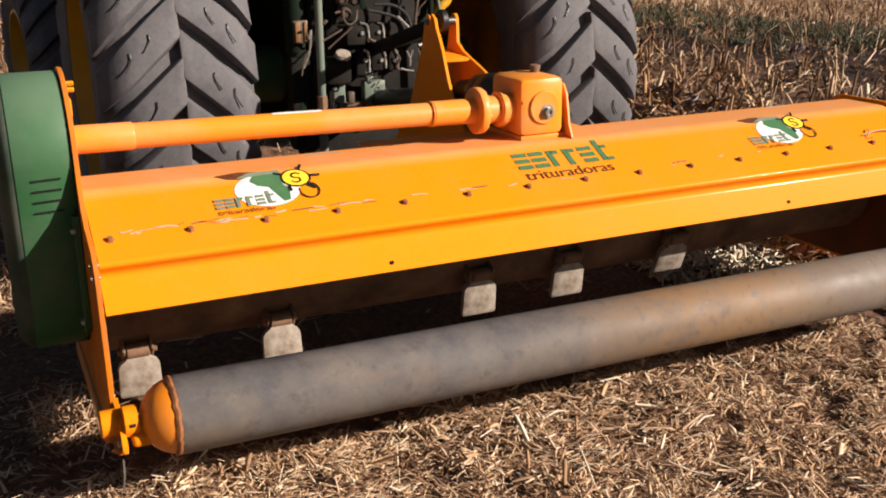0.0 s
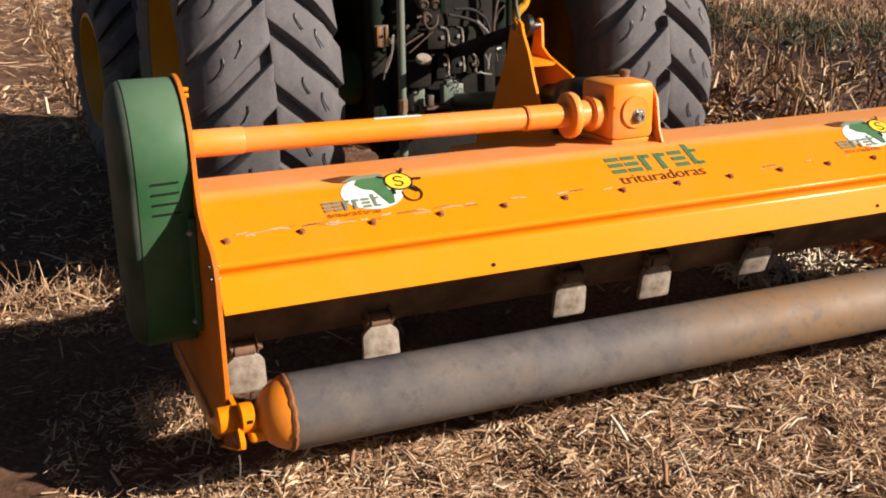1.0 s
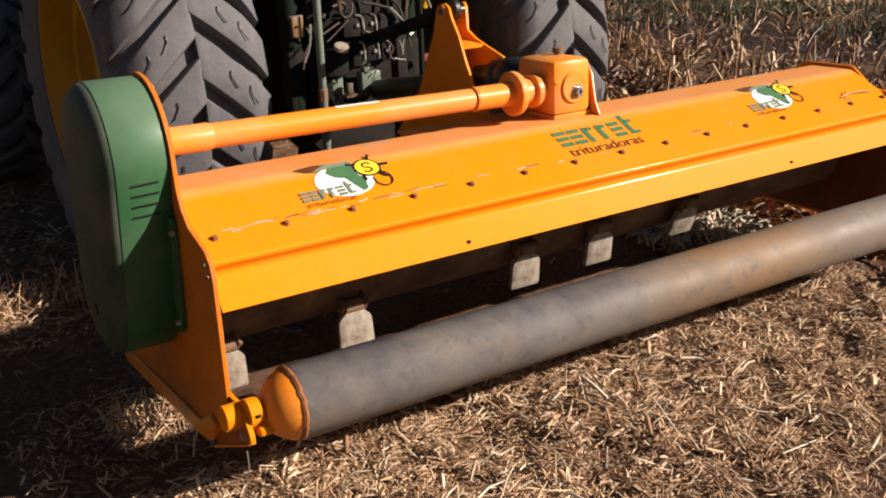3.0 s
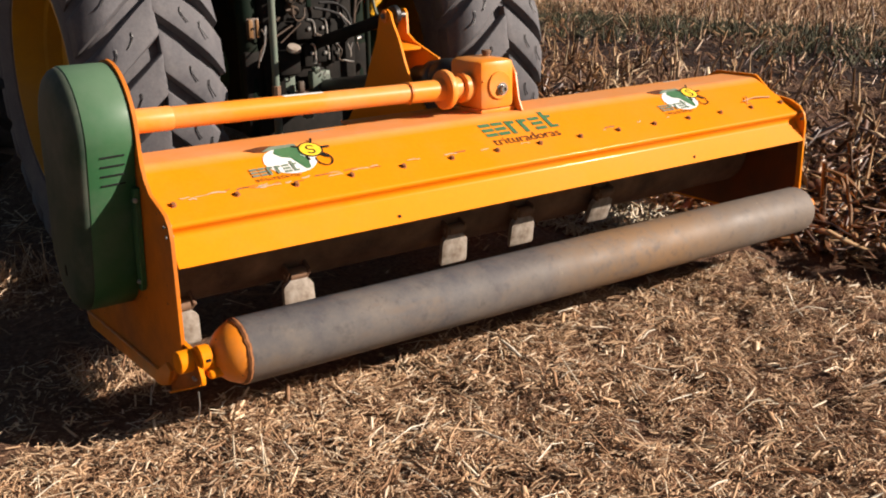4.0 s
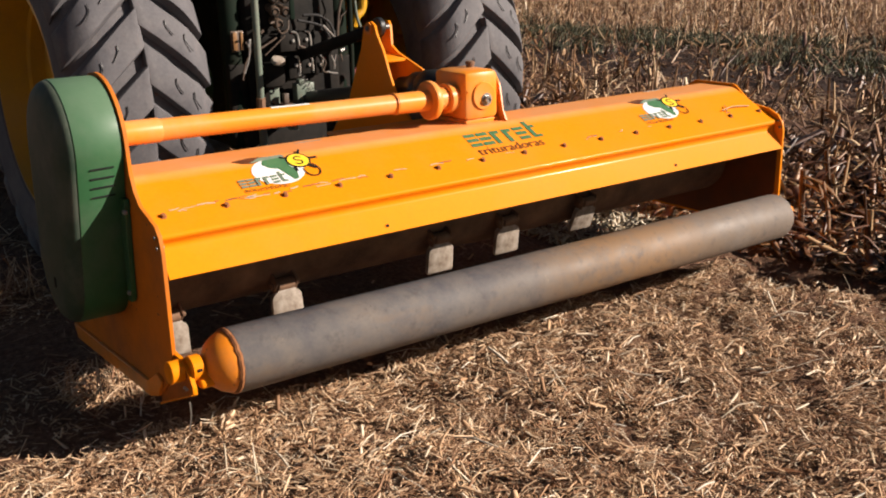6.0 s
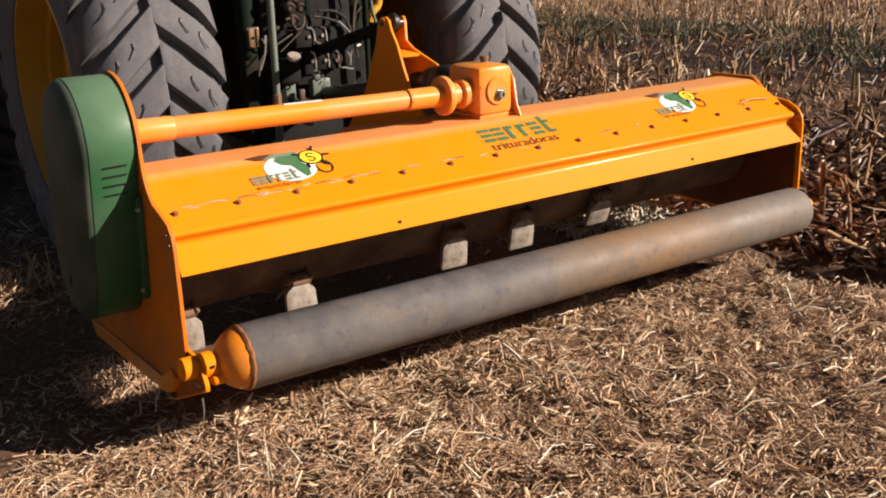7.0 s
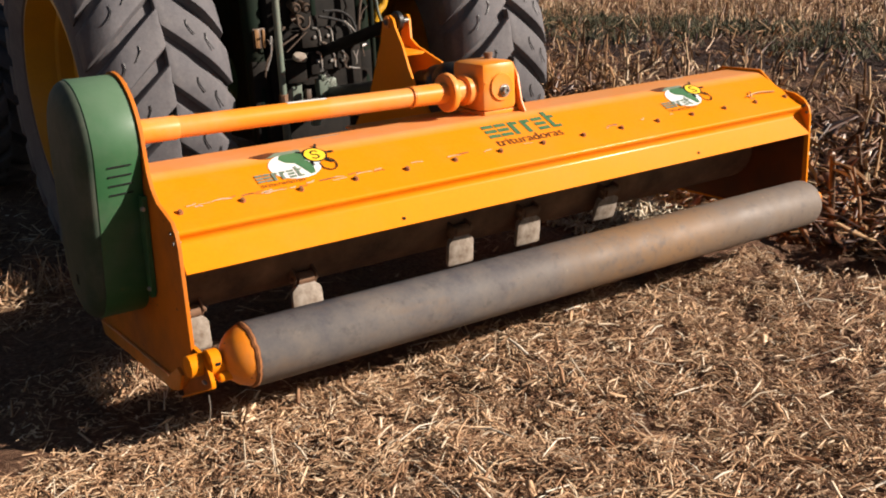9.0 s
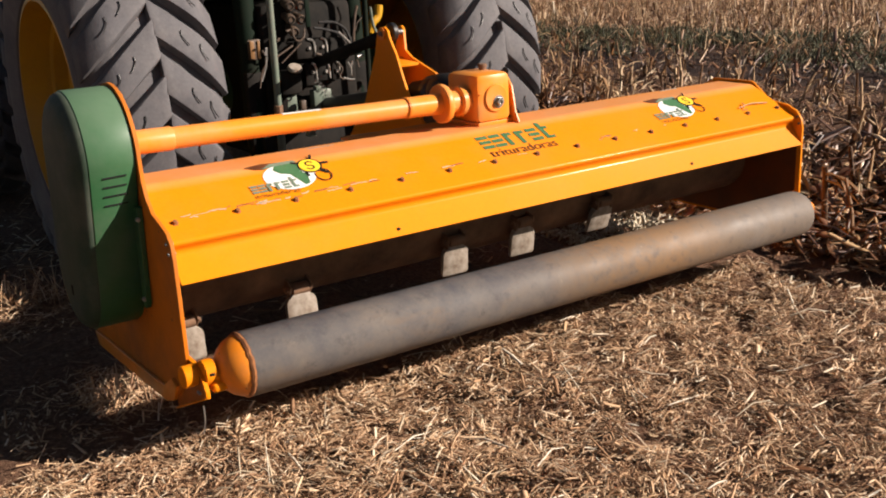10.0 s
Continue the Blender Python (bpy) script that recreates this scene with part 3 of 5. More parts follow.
part("flange", lathe([(0.03, 0), (0.073, 0), (0.078, 0.004), (0.079, 0.008), (0.079, 0.024), (0.075, 0.031), (0.056, 0.035), (0.048, 0.042), (0.046, 0.088), (0.058, 0.089), (0.062, 0.093), (0.062, 0.112), (0.057, 0.117), (0.050, 0.119), (0.050, 0.150)], Matrix.Translation((1.242, TY, TZ - 0.0105)) @ Matrix.Rotation(radians(90), 4, "Y"), 48), DUSTY_ORANGE, tube)
for k in range(8):
    a = radians(45 * k + 12)
    part("bolt", rod((1.275, TY + 0.060 * math.cos(a), TZ - 0.010 + 0.060 * math.sin(a)), (1.286, TY + 0.060 * math.cos(a), TZ - 0.010 + 0.060 * math.sin(a)), 0.007, sides=6), DUSTY_ORANGE, tube)
tape_line = arc(0, 0, 0.0386, 84, 112, 6) + arc(0, 0, 0.0391, 112, 84, 6)
part("pale_tape", slab(tape_line, 0.545, 0.705, 0), WHITE, tube).matrix_basis = Matrix.Translation((0, TY, TZ + 0.010 - 0.675 * 0.0155)) @ Matrix.Translation((0.625, 0, 0)) @ Matrix.Rotation(radians(0.9), 4, "Y") @ Matrix.Translation((-0.625, 0, 0))
GX0, GX1, GY0, GY1, GZ0, GZ1 = 1.382, 1.556, 0.222, 0.440, 0.866, 1.066
gearbox = part("gearbox", box(GX0, GX1, GY0, GY1, GZ0, GZ1, 0.024), DUSTY_ORANGE, mulcher, "orange cast gearbox, dusty on top")
part("boss", lathe([(0.057, 0), (0.057, 0.006), (0.054, 0.009), (0, 0.009)], Matrix.Translation((1.474, GY0 + 0.001, 0.964)) @ Matrix.Rotation(radians(90), 4, "X"), 40), DUSTY_ORANGE, gearbox)
part("washer", lathe([(0.026, 0), (0.026, 0.004), (0, 0.004)], Matrix.Translation((1.484, GY0 - 0.007, 0.949)) @ Matrix.Rotation(radians(90), 4, "X"), 24), BARE, gearbox)
part("shaft_bolt", lathe([(0.0185, 0), (0.0185, 0.012), (0.016, 0.015), (0.009, 0.015), (0.008, 0.009), (0, 0.009)], Matrix.Translation((1.484, GY0 - 0.011, 0.949)) @ Matrix.Rotation(radians(90), 4, "X"), 6), BARE, gearbox, "bright steel bolt")
part("filler_cap", lathe([(0.017, 0), (0.017, 0.012), (0.020, 0.013), (0.020, 0.024), (0.016, 0.027), (0, 0.027)], Matrix.Translation((1.515, 0.36, GZ1 - 0.001)), 16), DIRTY, gearbox)
part("plug", rod((GX0 + 0.012, GY0 - 0.003, 0.985), (GX0 + 0.012, GY0 + 0.004, 0.985), 0.005, sides=10), ORANGE_WORN, gearbox)
part("gusset", slab([(0.190, 0.853), (0.215, 0.90), (0.235, 1.00), (0.26, 1.035), (0.42, 1.035), (0.44, 0.853)], GX1 + 0.012, GX1 + 0.022, 0.002), DUSTY_ORANGE, mulcher)
part("gearbox_base", box(GX0 + 0.01, GX1 + 0.012, GY0 + 0.01, GY1 + 0.03, 0.850, 0.868, 0.003), DUSTY_ORANGE, mulcher)
part("base_plate", box(0.90, 1.75, 0.395, 0.52, 0.835, 0.846, 0.002), ORANGE_WORN, mulcher)

# headstock
head_line = [(0.905, 1.215), (0.880, 1.240), (0.845, 1.243), (0.818, 1.228), (0.803, 1.19), (0.755, 1.12), (0.71, 1.02), (0.66, 0.93), (0.52, 0.80), (0.45, 0.76), (1.24, 0.56), (1.25, 0.684), (1.06, 0.882), (0.935, 1.12)]
part("headstock_plate", slab(head_line, 1.336, 1.350, 0.002), ORANGE, mulcher, "tall orange hitch plate")
part("headstock_plate", slab([(0.920, 1.218), (0.905, 1.238), (0.882, 1.238), (0.868, 1.22), (0.862, 1.13), (0.81, 1.100), (0.62, 1.040), (0.63, 1.02), (0.76, 0.99), (0.86, 0.90), (0.90, 0.62), (1.08, 0.62), (1.02, 0.95), (0.945, 1.12)], 1.452, 1.466, 0.002), ORANGE, mulcher)
part("cross_plate", box(1.350, 1.452, 0.745, 0.93, 1.080, 1.092, 0.002, m=Matrix.Translation((1.39, 0.86, 1.09)) @ Matrix.Rotation(radians(6), 4, "X") @ Matrix.Translation((-1.39, -0.86, -1.09))), ORANGE, mulcher)
part("hitch_pin", rod((1.326, 0.868, 1.212), (1.456, 0.880, 1.212), 0.0125), STEEL, mulcher)
part("pin_boss", lathe([(0.014, 0), (0.027, 0), (0.027, 0.008), (0.014, 0.008), (0.014, 0)], Matrix.Translation((1.328, 0.856, 1.212)) @ Matrix.Rotation(radians(90), 4, "Y"), 24), ORANGE_WORN, mulcher)
part("pin_socket", rod((1.329, 0.856, 1.212), (1.334, 0.856, 1.212), 0.0135, sides=20), DIRTY, mulcher)
for x in (0.93, 1.83):
    part("lower_hitch_plate", slab([(0.50, 0.82), (0.98, 0.62), (1.00, 0.45), (0.88, 0.42), (0.60, 0.60)], x, x + 0.014, 0.002), ORANGE_WORN, mulcher)
    part("lower_hitch_plate", slab([(0.50, 0.82), (0.98, 0.62), (1.00, 0.45), (0.88, 0.42), (0.60, 0.60)], x + 0.07, x + 0.084, 0.002), ORANGE_WORN, mulcher)
part("shaft_guard", lathe([(0, 0), (0.045, 0), (0.06, 0.06), (0.078, 0.10), (0.080, 0.16), (0.070, 0.18), (0.076, 0.20), (0.076, 0.23), (0.062, 0.26), (0.062, 0.34), (0.045, 0.38), (0.045, 1.10), (0, 1.10)], frame_to((1.470, 0.43, 0.985), (1.37, 1.65, 0.80))[0], 28), BLACK, mulcher, "black plastic drive shaft guard")


# decals on the hood: u along the machine, v up the slope
def on_hood(u, v, lift=0.0016):
    c = 1 / math.hypot(1, SLOPE)
    return Vector((u, v * c - lift * SLOPE * c, 0.7545 + v * SLOPE * c + lift * c))


def decal(shapes, lift=0.0016):
    bm = bmesh.new()
    for outline in shapes:
        bm.faces.new([bm.verts.new(on_hood(u, v, lift)) for u, v in outline])
    return bm


def oval(u, v, a, b, n=28, turn=0.0):
    t = radians(turn)
    return [(u + a * math.cos(k) * math.cos(t) - b * math.sin(k) * math.sin(t), v + a * math.cos(k) * math.sin(t) + b * math.sin(k) * math.cos(t)) for k in (2 * math.pi * i / n for i in range(n))]


def stroke(pts, w):
    """A band of width w along points, as quads."""
    out = []
    for (u0, v0), (u1, v1) in zip(pts, pts[1:]):
        d = math.hypot(u1 - u0, v1 - v0) or 1
        nu, nv = -(v1 - v0) / d * w / 2, (u1 - u0) / d * w / 2
        e, f = (u1 - u0) / d * w * 0.2, (v1 - v0) / d * w * 0.2
        out.append([(u0 + nu - e, v0 + nv - f), (u0 - nu - e, v0 - nv - f), (u1 - nu + e, v1 - nv + f), (u1 + nu + e, v1 + nv + f)])
    return out


def curl(u, v, a, b, k0, k1, n=9):
    return [(u + a * math.cos(radians(k0 + (k1 - k0) * i / n)), v + b * math.sin(radians(k0 + (k1 - k0) * i / n))) for i in range(n + 1)]


def marks(u, v, w, h, thick):
    """Six plain groups of bars in a row, no letters."""
    out = []
    for i in range(6):
        c, r = u + w * (i + 0.5) / 6, w / 6 * 0.37
        if i in (0, 1, 4):
            for f in (0.10, 0.48, 0.86):
                out += stroke([(c - r, v + h * f), (c + r, v + h * f)], thick * 0.95)
        elif i < 4:
            out += stroke([(c - r * 0.55, v), (c - r * 0.55, v + h * 0.92)], thick) + stroke([(c - r * 0.2, v + h * 0.84), (c + r * 0.75, v + h * 0.84)], thick * 0.9)
        else:
            out += stroke([(c - r * 0.35, v + h * 0.04), (c - r * 0.35, v + h * 1.28)], thick) + stroke([(c, v + h * 0.88), (c + r, v + h * 0.88)], thick * 0.8) + stroke([(c, v + h * 0.08), (c + r, v + h * 0.08)], thick * 0.8)
    return out


def lettering(text, u, v, size, lift, squeeze=1.0):
    cu = bpy.data.curves.new("words", "FONT")
    cu.body, cu.size = text, size
    ob = bpy.data.objects.new("words", cu)
    scene.collection.objects.link(ob)
    bpy.context.view_layer.update()
    me = bpy.data.meshes.new_from_object(ob.evaluated_get(bpy.context.evaluated_depsgraph_get()))
    bpy.data.objects.remove(ob)
    bm = bmesh.new()
    bm.from_mesh(me)
    bpy.data.meshes.remove(me)
    for w in bm.verts:
        w.co = on_hood(u + w.co.x * squeeze, v + w.co.y, lift)
    return bm


def globe_sticker(du):
    st = part("globe_sticker", decal([oval(0.470 + du, 0.130, 0.098, 0.074)]), WHITE, mulcher, "white globe emblem with green land")
    part("land_print", decal([[(0.44 + du, 0.198), (0.47 + du, 0.206), (0.53 + du, 0.196), (0.545 + du, 0.17), (0.52 + du, 0.15), (0.535 + du, 0.12), (0.525 + du, 0.075), (0.505 + du, 0.07), (0.49 + du, 0.105), (0.475 + du, 0.14), (0.445 + du, 0.15), (0.425 + du, 0.175)]], 0.0024), PRINT_GREEN, st)
    part("swoosh_print", decal([[(0.33 + du, 0.215), (0.40 + du, 0.222), (0.47 + du, 0.214), (0.43 + du, 0.198), (0.40 + du, 0.188), (0.365 + du, 0.195)]], 0.0020), PRINT_BROWN, st)
    part("grey_print", decal([[(0.385 + du, 0.19), (0.43 + du, 0.214), (0.52 + du, 0.214), (0.53 + du, 0.20), (0.45 + du, 0.196)]], 0.0028), PRINT_GREY, st)
    cu, cv = 0.566 + du, 0.168
    part("ball_rim", decal([oval(cu, cv, 0.047, 0.042)] + stroke([(cu + 0.02, cv + 0.04), (cu + 0.03, cv + 0.058)], 0.01) + stroke([(cu + 0.045, cv + 0.005), (cu + 0.075, cv + 0.004)], 0.011) + stroke([(cu + 0.03, cv - 0.035), (cu + 0.048, cv - 0.052)], 0.012) + stroke([(cu - 0.03, cv - 0.035), (cu - 0.03, cv - 0.055)], 0.012) + stroke([(cu - 0.035, cv + 0.02), (cu - 0.06, cv + 0.03)], 0.01), 0.0032), PRINT_BLACK, st)
    part("ball_print", decal([oval(cu, cv, 0.040, 0.036)], 0.0038), PRINT_YELLOW, st)
    part("ball_mark", decal(stroke(curl(cu + 0.002, cv + 0.010, 0.014, 0.011, 20, 250) + curl(cu - 0.002, cv - 0.011, 0.014, 0.011, 80, -160), 0.006), 0.0044), PRINT_BLACK, st)
    part("loop_print", decal(stroke(curl(cu + 0.026, cv - 0.060, 0.030, 0.035, 130, -200, 18), 0.0055), 0.0030), PRINT_BLACK, st)
    part("name_print", decal(marks(0.302 + du, 0.068, 0.180, 0.042, 0.011), 0.0036), PRINT_GREY, st)
    part("word_print", lettering("trituradoras", 0.305 + du, 0.040, 0.030, 0.0036, 1.14), PRINT_BROWN, st)


globe_sticker(0.0)
globe_sticker(1.965)
name = part("name_sticker", lettering("trituradoras", 1.305, 0.028, 0.064, 0.0018, 1.09), PRINT_BROWN, mulcher, "brown word under the maker's green bars")
for outline in marks(1.298, 0.084, 0.380, 0.082, 0.021):
    part("name_bar", decal([outline]), PRINT_GREEN, name, "green bar of the maker's name")

# chaff and scratches along the bolt line
random.seed(5)
for k in range(34):
    u, v = (random.uniform(0.05, 0.75) if k % 2 else random.uniform(0.02, 3.0)), random.uniform(0.012, 0.03)
    L = random.uniform(0.015, 0.07)
    part("scuff", decal(stroke([(u, v), (u + L * 0.5, v + random.uniform(-0.003, 0.004)), (u + L, v + random.uniform(-0.004, 0.006))], random.uniform(0.002, 0.006)), 0.0012), HUSK if k % 3 else DIRTY, hood)
part("straw_blade", hose([on_hood(2.78, 0.045, 0.006), on_hood(2.87, 0.055, 0.010), on_hood(2.98, 0.046, 0.006)], 0.003, 5), STRAW, hood)
part("straw_blade", hose([on_hood(2.80, 0.035, 0.006), on_hood(2.82, 0.058, 0.010), on_hood(2.83, 0.075, 0.006)], 0.003, 5), STRAW, hood)

# ---- the tractor ----
tractor = tagged(new("tractor"), "green tractor with yellow rims and lugged rear tyres", "tractor")
WY, WZ, WR = 2.205, 0.879, 0.907


def carcass(half, r, rim_r):
    """Half section of a tyre, from one bead over the tread to the other."""
    side = [(rim_r, half * 0.80), (rim_r + 0.03, half * 0.92), (rim_r + (r - rim_r) * 0.42, half * 1.0), (r - 0.155, half * 0.985), (r - 0.105, half * 0.94), (r - 0.055, half * 0.80), (r - 0.020, half * 0.58), (r - 0.005, half * 0.30), (r, 0)]
    return side + [(a, -b) for a, b in side[-2::-1]]


def tread_lug(s, r, half, width, slant):
    """One tread bar, from the middle to the shoulder; s: side."""
    bm = bmesh.new()
    rings = []
    for i in range(11):
        f = i / 10
        x = -0.004 + (half * 0.99 + 0.004) * f
        base = r - 0.03 - (0.0 if f < 0.55 else 0.125 * ((f - 0.55) / 0.45) ** 1.7)
        top = r + 0.045 - 0.030 * f * f - (0.0 if f < 0.64 else 0.080 * ((f - 0.64) / 0.36) ** 1.5)
        mid = -x * slant * (1 + 0.10 * f) / r
        w = width * 0.97 / r / 2
        ring = []
        for rad, k in ((base, -1.12), (top, -0.92), (top, 0.92), (base, 1.12)):
            a = mid + k * w
            ring.append(bm.verts.new((s * x, -rad * math.cos(a), rad * math.sin(a))))
        rings.append(ring)
    for p, q in zip(rings, rings[1:]):
        for i in range(4):
            bm.faces.new((p[i], p[(i + 1) % 4], q[(i + 1) % 4], q[i]))
    bm.faces.new(rings[0])
    bm.faces.new(rings[-1][::-1])
    bmesh.ops.recalc_face_normals(bm, faces=bm.faces[:])
    return rounded(bm, 0.008, 2)


def sipe(s, r, half, slant, f, long):
    """A hooked cut moulded into a tread bar: down along the bar's height, then out to the shoulder."""
    pts = []
    for k in range(7):
        g = k / 6 - 0.5
        x = half * f + (0.022 * (2 * g) ** 1.6 if g > 0 else 0.004 * (2 * g) ** 2) + 0.006 * g
        a = -x * slant * (1 + 0.10 * f) / r - g * long / r + 0.006
        rad = r + 0.0462 - 0.030 * f * f
        pts.append((s * x, -rad * math.cos(a), rad * math.sin(a)))
    return hose(pts, 0.0026, 5, steps=3)


def big_wheel(cx, cy, cz, r, half, rim_r, bars, outer, phases, detailed, steer=0.0):
    at = Matrix.Translation((cx, cy, cz)) @ Matrix.Rotation(radians(steer), 4, "Z")
    tyre = part("tyre", lathe(carcass(half, r, rim_r), Matrix.Rotation(radians(90), 4, "Y"), 72), RUBBER, tractor, "dusty black lugged tyre")
    tyre.matrix_basis = at
    for s in (-1, 1):
        lug = finish(tread_lug(s, r, half, 0.190 * r / 0.907, 0.80), "tread_bar", RUBBER)
        cuts = [finish(sipe(s, r, half, 0.80, f, w), "sipe", BLACK) for f, w in ((0.36, 0.046), (0.60, 0.054))] if detailed else []
        for k in range(bars):
            turn = Matrix.Rotation(2 * math.pi * (k + phases[s > 0]) / bars, 4, "X")
            share("tread_bar", lug, tyre, turn)
            if detailed and math.cos(2 * math.pi * (k + phases[s > 0]) / bars) > 0.6:
                for c in cuts:
                    share("sipe", c, tyre, turn)
    o = outer
    rim = part("rim", lathe([(rim_r + 0.012, o * half * 0.83), (rim_r + 0.018, o * half * 0.895), (rim_r - 0.005, o * half * 0.905), (rim_r - 0.02, o * half * 0.72), (rim_r - 0.035, o * half * 0.45), (rim_r - 0.07, o * half * 0.42), (rim_r - 0.08, o * half * 0.20), (rim_r - 0.14, o * half * 0.12), (0.20, o * half * 0.05), (0.17, o * half * 0.10), (0.15, o * half * 0.25), (0, o * half * 0.27)], Matrix.Rotation(radians(90), 4, "Y"), 72), YELLOW, tractor, "dusty yellow wheel rim")
    rim.matrix_basis = at
    back = part("rim", lathe([(rim_r + 0.012, -o * half * 0.83), (rim_r + 0.018, -o * half * 0.895), (rim_r - 0.02, -o * half * 0.80), (rim_r - 0.035, -o * half * 0.2), (rim_r - 0.035, o * half * 0.40)], Matrix.Rotation(radians(90), 4, "Y"), 72), YELLOW, tractor)
    back.matrix_basis = at
    return tyre


LEFT_X, RIGHT_X = 0.468, 2.362
big_wheel(LEFT_X, WY, WZ, WR, 0.323, 0.545, 23, -1, (0.54, 0.165), True)
big_wheel(RIGHT_X, WY, WZ, WR, 0.323, 0.545, 23, 1, (0.32, 0.143), True)
big_wheel(0.22, 4.75, 0.70, 0.66, 0.24, 0.38, 20, -1, (0.2, 0.7), False, 6)
big_wheel(2.50, 4.75, 0.70, 0.66, 0.24, 0.38, 20, 1, (0.6, 0.1), False, 6)

CX = 1.36
part("axle", rod((0.60, WY, WZ), (2.12, WY, WZ), 0.14, sides=28), TRACTOR_GREEN, tractor)
part("rear_housing", box(1.10, 1.62, 1.62, 2.6, 0.55, 1.35, 0.04), DARK, tractor, "dark rear housing")
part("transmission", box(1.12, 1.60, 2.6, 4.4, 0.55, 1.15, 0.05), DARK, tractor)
part("front_axle", box(0.30, 2.42, 4.64, 4.86, 0.60, 0.80, 0.04), DARK, tractor)
part("engine_hood", box(0.98, 1.74, 3.5, 5.75, 1.05, 1.85, 0.10), TRACTOR_GREEN, tractor)
part("cab_floor", box(0.62, 2.10, 1.75, 3.45, 1.42, 1.55, 0.04), TRACTOR_GREEN, tractor)
part("cab_wall", box(0.66, 2.06, 1.85, 3.40, 1.55, 2.75, 0.08), DARK, tractor)
part("cab_roof", box(0.60, 2.12, 1.75, 3.50, 2.75, 2.92, 0.06), TRACTOR_GREEN, tractor)
for x0, x1 in ((0.10, 0.80), (1.92, 2.62)):
    bm = slab(arc(WY, WZ, WR + 0.13, 60, 138, 14) + arc(WY, WZ, WR + 0.115, 138, 60, 14), x0, x1, 0)
    part("fender", bm, TRACTOR_GREEN, tractor)
part("fuel_tank", box(0.70, 1.10, 2.9, 4.0, 0.55, 1.30, 0.08), DARK, tractor)
part("step", box(0.42, 0.72, 3.10, 3.50, 0.45, 0.50, 0.01), DARK, tractor)

# three-point linkage and rear fittings
for s in (-1, 1):
    x = CX + s * 0.28 + (0.03 if s < 0 else 0.0)
    arm = part("lower_link", rod((CX + s * 0.41, 0.93, 0.53), (CX + s * 0.25, 1.95, 0.60), 0.032, sides=14), DARK, tractor)
    part("link_ball", rod((CX + s * 0.41 - 0.03, 0.93, 0.53), (CX + s * 0.41 + 0.03, 0.93, 0.53), 0.05, sides=18), BARE, arm)
    lift = part("lift_rod", rod((x - 0.005, 1.52, 0.56), (x - 0.008, 1.50, 1.60), 0.0175 if s < 0 else 0.0135, sides=16), PALE_GREEN if s < 0 else DEEP_GREEN, tractor, "pale green lift rod" if s < 0 else "dark green lift rod")
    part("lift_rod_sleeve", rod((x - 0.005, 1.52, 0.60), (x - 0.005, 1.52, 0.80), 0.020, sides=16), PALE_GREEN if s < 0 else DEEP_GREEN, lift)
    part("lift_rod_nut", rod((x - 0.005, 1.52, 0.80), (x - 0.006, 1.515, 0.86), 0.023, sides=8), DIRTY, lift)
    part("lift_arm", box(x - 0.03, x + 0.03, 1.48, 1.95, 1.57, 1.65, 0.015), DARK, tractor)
    ram = part("hydraulic_ram", rod((CX + s * 0.305, 1.68, 0.60), (CX + s * 0.305, 1.72, 1.60), 0.052, sides=22), DEEP_GREEN, tractor, "dark green lift cylinder")
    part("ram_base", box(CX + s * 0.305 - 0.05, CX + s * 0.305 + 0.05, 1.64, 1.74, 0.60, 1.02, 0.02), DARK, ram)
part("reflector_plate", box(1.022, 1.088, 1.625, 1.634, 1.080, 1.180, 0.003), TAN, tractor, "brown and amber reflector plate")
part("reflector_lens", box(1.030, 1.052, 1.618, 1.626, 1.086, 1.174, 0.002), AMBER, tractor)
part("reflector_lens", box(1.070, 1.084, 1.618, 1.626, 1.086, 1.174, 0.002), AMBER, tractor)


def rear(px, py, y=1.55):
    """Places of the rear fittings on a sheet at depth y: steps of a few millimetres to the side and downwards."""
    return (1.281 + (px - 772) * 0.0029, y, 1.118 - (py - 70) * 0.0026 - (px - 772) * 0.0002)


def rocker(px, py, w, h, y):
    x0, _, z0 = rear(px, py, y)
    w, h = w * 0.0029, h * 0.0026
    bm = bmesh.new()
    edge = [(x0 - w / 2 + w * 0.5 * (1 - math.cos(math.pi * i / 10)) * 1.0, z0 + 0.028 * math.sin(math.pi * i / 10)) for i in range(11)] + [(x0 + w / 2, z0 - h), (x0 - w / 2, z0 - h)]
    a = [bm.verts.new((u, y, v)) for u, v in edge]
    b = [bm.verts.new((u, y + 0.05, v)) for u, v in edge]
    bm.faces.new(a)
    bm.faces.new(b[::-1])
    for i in range(len(a)):
        bm.faces.new((a[i], b[i], b[(i + 1) % len(a)], a[(i + 1) % len(a)]))
    bmesh.ops.recalc_face_normals(bm, faces=bm.faces[:])
    rk = part("hitch_rocker", rounded(bm, 0.004, 2), DARK, tractor)
    part("rocker_edge", hose([(x0 + 0.1 * w, y - 0.004, z0 + 0.028), (x0 + 0.40 * w, y - 0.004, z0 + 0.018), (x0 + 0.5 * w, y - 0.004, z0 - 0.012), (x0 + 0.5 * w, y - 0.004, z0 - h * 0.85)], 0.006, 6), BARE, rk, "bare worn edge")
    part("rocker_pin", rod((x0 + 0.18 * w, y - 0.012, z0 - 0.018), (x0 + 0.18 * w, y + 0.01, z0 - 0.018), 0.010, sides=12), BARE, rk)


